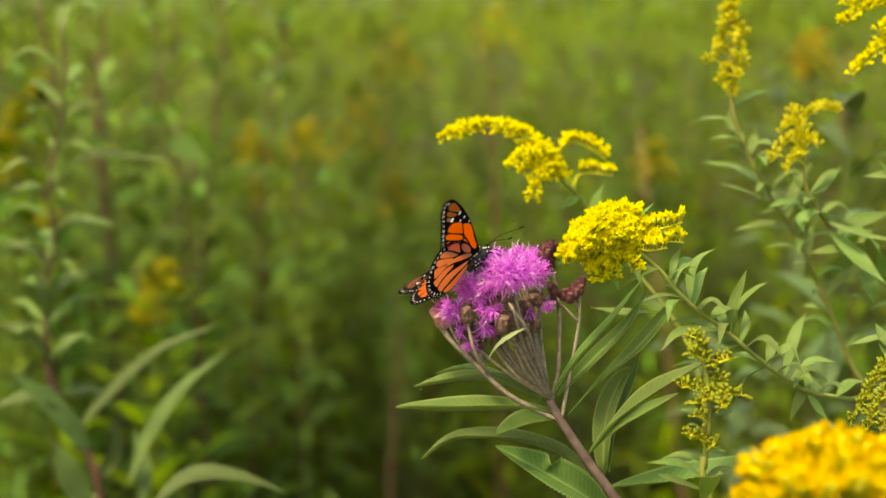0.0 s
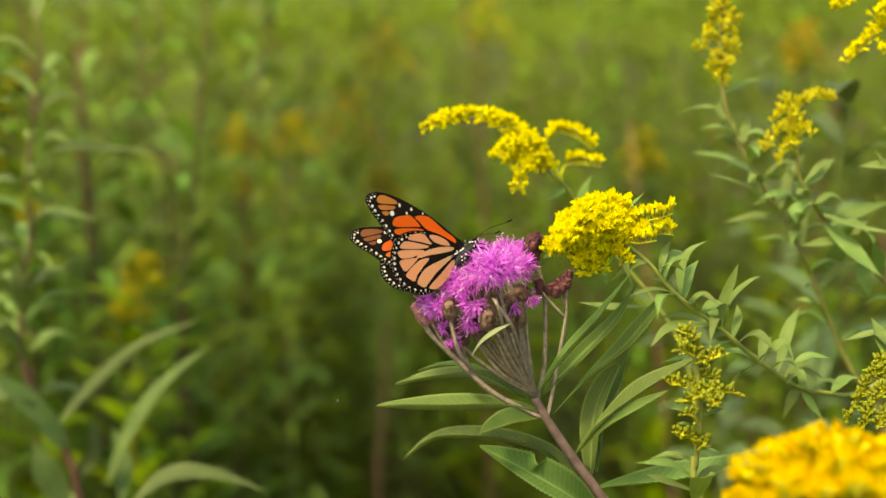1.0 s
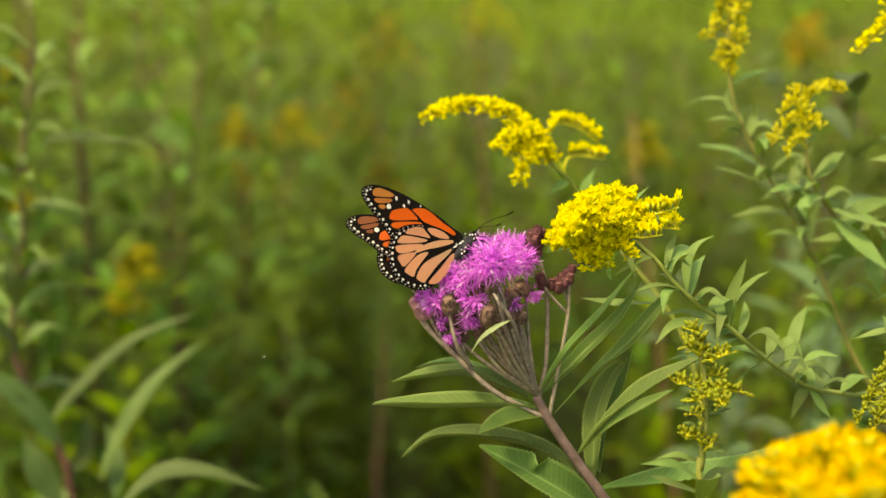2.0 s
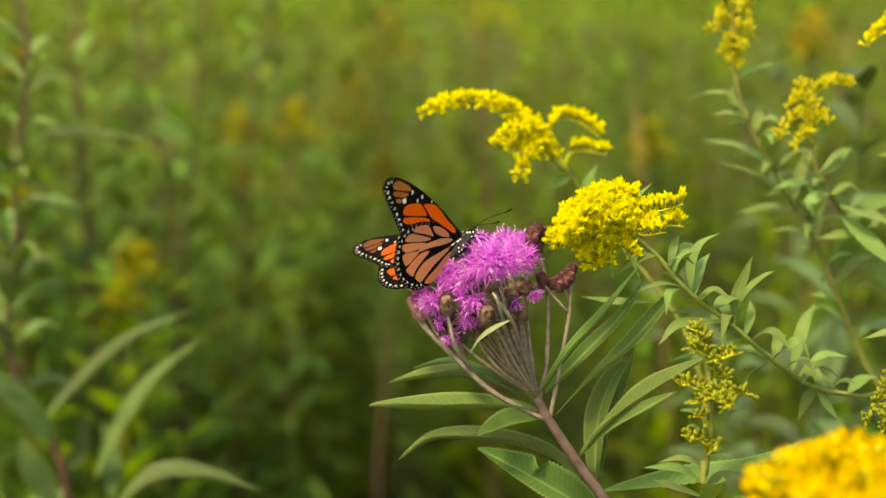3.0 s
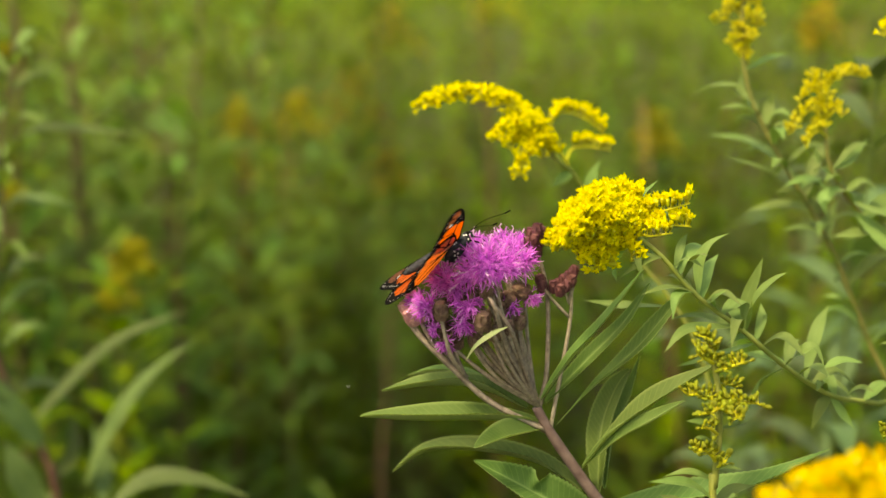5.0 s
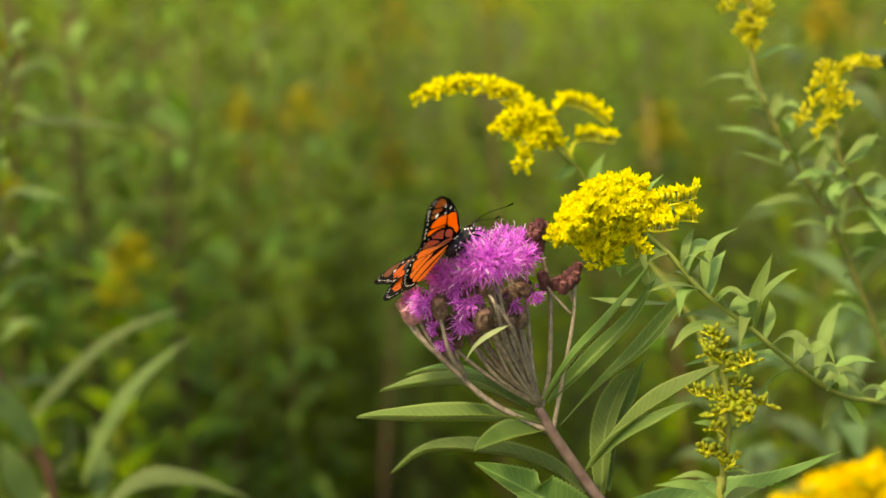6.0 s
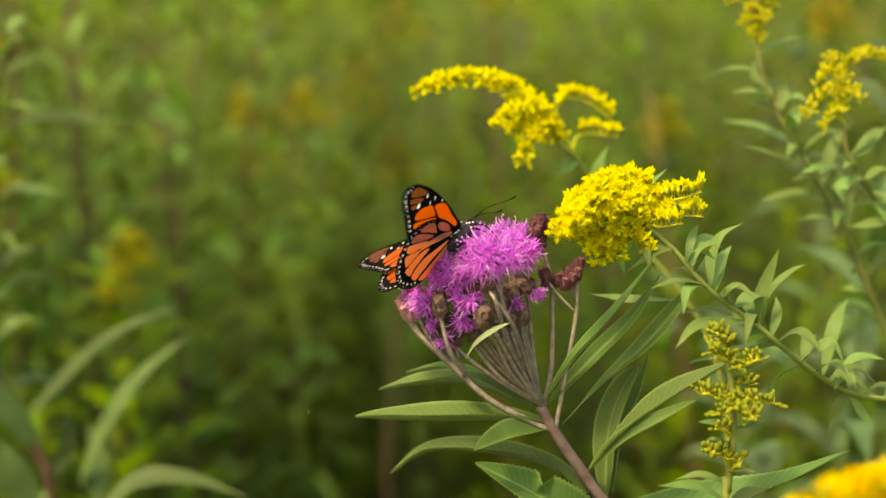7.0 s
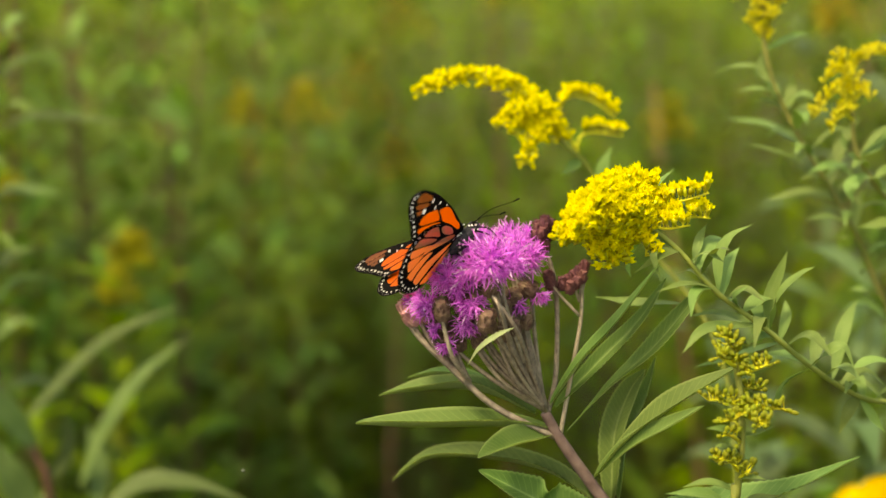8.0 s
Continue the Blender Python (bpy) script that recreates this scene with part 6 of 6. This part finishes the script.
    for p in near + grey + mid + broad + shade + dry + tufts:
        p.location = (rng.uniform(-3, 3), rng.uniform(-5, -3.5), 0)


def make_meadow_around():
    """The same dense growth beside and behind the walk and low under the flowers, joined."""
    rng = random.Random(27)
    bm = bmesh.new()
    made = 0
    # mostly unseen ring, added also to shade the low growth in view
    while made < 1900:
        x, y = rng.uniform(-4.5, 4.5), rng.uniform(-4.5, 4.5)
        wedge = y > 0.7 and abs(x) < 0.46 * (y + 0.9)
        near = math.hypot(x, y + 0.5)
        if wedge or (near < 0.5 and y < -0.1):
            continue
        open_view = abs(x) < 0.45 * (y + 1.0) and y > -0.6
        h = rng.uniform(0.25, 0.40) if open_view else rng.uniform(0.55, 0.72) if near < 1.0 else rng.uniform(0.75, 1.1)
        lean = Vector((rng.uniform(-0.1, 0.1), rng.uniform(-0.1, 0.1), 0))
        turn = rng.uniform(0, 6)
        tube(bm, [(x, y, -0.03), Vector((x, y, h)) + lean], 0.003, 0.0015, 4, 2)
        for i in range(17):
            s = 0.2 + 0.8 * i / 16
            p = Vector((x, y, h * s)) + lean * s
            turn += 2.4 + rng.uniform(-0.4, 0.4)
            o = Vector((math.cos(turn), math.sin(turn), 0))
            ln = rng.uniform(0.09, 0.16) * (1.15 - 0.5 * s)
            leaf(bm, [p, p + o * ln * 0.5 + Vector((0, 0, ln * 0.3)), p + o * ln + Vector((0, 0, ln * rng.uniform(0, 0.4)))], rng.uniform(0.016, 0.03), (0, 0, 1), n=4, across=1, rng=rng)
        made += 1
    ob = part("meadow_growth", bm, FIELD_LEAF, None, "dense leafy green meadow growth", "stuff")
    ob["category"] = "meadow"
    # the rest of the meadow on all sides
    bm = bmesh.new()
    made = 0
    while made < 9000:
        r, a = 4.4 + 26 * rng.random() ** 1.6, rng.uniform(0, 6.28)
        x, y = r * math.cos(a), r * math.sin(a)
        if y > 3 and abs(x) < 0.55 * (y + 1):
            continue
        w = 0.012 + 0.004 * r
        o = Vector((rng.uniform(-1, 1), rng.uniform(-1, 1), 0)).normalized() * rng.uniform(0.1, 0.4)
        p, h = Vector((x, y, -0.03)), rng.uniform(0.5, 1.05)
        leaf(bm, [p, p + o * 0.3 + Vector((0, 0, h * 0.75)), p + o + Vector((0, 0, h))], w, (o.y, -o.x, 0.4), n=4, across=1, rng=rng)
        made += 1
    ob = part("far_meadow", bm, FAR_GREEN, None, "green meadow growth all around", "stuff")
    ob["category"] = "meadow"


def make_far_meadow():
    """The rest of the meadow out to the trees, too far to tell plant from plant."""
    rng = random.Random(17)
    n = 0
    for band, (y0, y1, count, w) in enumerate(((3.5, 9, 9000, 0.022), (9, 22, 5200, 0.06), (22, 70, 3600, 0.2))):
        bm = bmesh.new()
        for i in range(count):
            y = y0 + (y1 - y0) * rng.random()
            x = rng.uniform(-1, 1) * 0.6 * (y + 1)
            h = rng.uniform(0.55, 1.2) * (1.0 + 0.45 * band)
            a = rng.uniform(0, 6.28)
            o = Vector((math.cos(a), math.sin(a), 0)) * w * rng.uniform(2.0, 5.0)
            z0 = h * rng.uniform(0.1, 0.85)
            p = Vector((x, y, z0))
            leaf(bm, [p, p + o * 0.5 + Vector((0, 0, w * 2)), p + o + Vector((0, 0, w * rng.uniform(0, 4)))], w, (0, -0.4, 1), n=3, across=1, rng=rng)
        ob = part("far_meadow", bm, FAR_GREEN, None, "sunlit green meadow growth far off", "stuff")
        ob["category"] = "meadow"


def make_tree(x, y, h, rng):
    root = empty("tree", (x, y, 0), "far green broadleaf tree at the meadow's edge", "tree", "trees at the edge")
    bm = bmesh.new()
    tube(bm, [(0, 0, -0.3), (0.1, 0, h * 0.3), (0, 0.1, h * 0.7)], 0.25, 0.08, 8)
    for i in range(7):
        a = i * 2.4
        z = h * (0.25 + 0.06 * i)
        tube(bm, [(0, 0, z), (math.cos(a) * h * 0.15, math.sin(a) * h * 0.15, z + h * 0.1), (math.cos(a) * h * 0.26, math.sin(a) * h * 0.26, z + h * 0.15)], 0.09, 0.03, 5, 3)
    part("trunk", bm, BARK, root)
    bm = bmesh.new()
    for i in range(900):
        d = jitter(rng, 1).normalized() * rng.uniform(0.5, 1) ** 0.5
        p = Vector((d.x * h * 0.33, d.y * h * 0.33, h * 0.62 + d.z * h * 0.38)) * (1 + 0.15 * math.sin(7 * d.x + 5 * d.y))
        o = jitter(rng, 0.5)
        leaf(bm, [p, p + o * 0.6, p + o * 1.2 - Vector((0, 0, 0.1))], 0.4, (0, 0, 1), n=3, across=1, rng=rng)
    part("crown", bm, FIELD_LEAF, root, "", "stuff")


make_left_weed()
make_field()
make_meadow_around()
make_far_meadow()
_tree_rng = random.Random(9)
for _i in range(16):
    make_tree(-70 + 9.3 * _i + _tree_rng.uniform(-3, 3), 78 + _tree_rng.uniform(-6, 8), _tree_rng.uniform(8, 13), _tree_rng)


# ---- a small fly over the meadow ----
def make_fly():
    root = empty("fly", (0, 0, 0), "tiny pale fly hovering over the meadow", "insect")
    bm = bmesh.new()
    blob(bm, aim((-0.0006, 0, 0), (1, 0, 0)), ((0, 0.00012), (0.0004, 0.00025), (0.0008, 0.00028), (0.0012, 0.0002), (0.0013, 0.0001)), 8)
    part("body", bm, FUR, root, "dark little body")
    for s in (-1, 1):
        bm = bmesh.new()
        leaf(bm, [(0.0001, 0, 0.0002), (-0.0002, s * 0.0006, 0.0004), (-0.0006, s * 0.0011, 0.0005)], 0.0005, (0, 0, 1), n=5, across=1)
        part("wing", bm, WING_WHITE, root, "pale translucent wing")
    return root


FLY = make_fly()


# ---- what moves ----
def fly_about():
    spots = ((0, (-0.0247, 0.0300, 0.9789)), (0.6, (-0.0417, 0.0300, 0.9660)), (1.3, (-0.0623, 0.0300, 0.9849)), (1.6, (-0.0728, 0.0300, 0.9922)), (2.8, (-0.0845, 0.0300, 0.9866)), (3.1, (-0.0761, 0.0300, 0.9778)), (3.5, (-0.0703, 0.0300, 0.9661)), (3.7, (-0.0606, 0.0300, 0.9625)), (4, (-0.0466, 0.0300, 0.9640)), (4.3, (-0.0412, 0.0300, 0.9667)), (4.5, (-0.0428, 0.0300, 0.9766)), (5.9, (-0.0373, 0.0300, 0.9843)), (6.2, (-0.0448, 0.0300, 0.9825)), (6.5, (-0.0456, 0.0300, 0.9747)), (6.8, (-0.0485, 0.0300, 0.9711)), (7, (-0.0548, 0.0300, 0.9719)), (7.3, (-0.0638, 0.0300, 0.9644)), (8, (-0.0804, 0.0300, 0.9525)))
    rows = []
    for i, (t, p) in enumerate(spots):
        rows.append((t, pose(*p, 10 * math.sin(i), 15, 40 * math.sin(1.7 * i))))
    walk(FLY, rows)


def sway_close_goldenrod():
    """The nearest head drifts in the breeze."""
    x, y, z = CLOSE_GOLDENROD.location
    walk(CLOSE_GOLDENROD, [(0, pose(x - 0.001, y, z)), (1.5, pose(x - 0.0012, y, z)), (4.5, pose(x - 0.0016, y, z)), (7, pose(x + 0.0002, y, z)), (8, pose(x + 0.0018, y, z))])


def motions():
    flap_wings()
    shift_body()
    fly_about()
    sway_close_goldenrod()


motions()
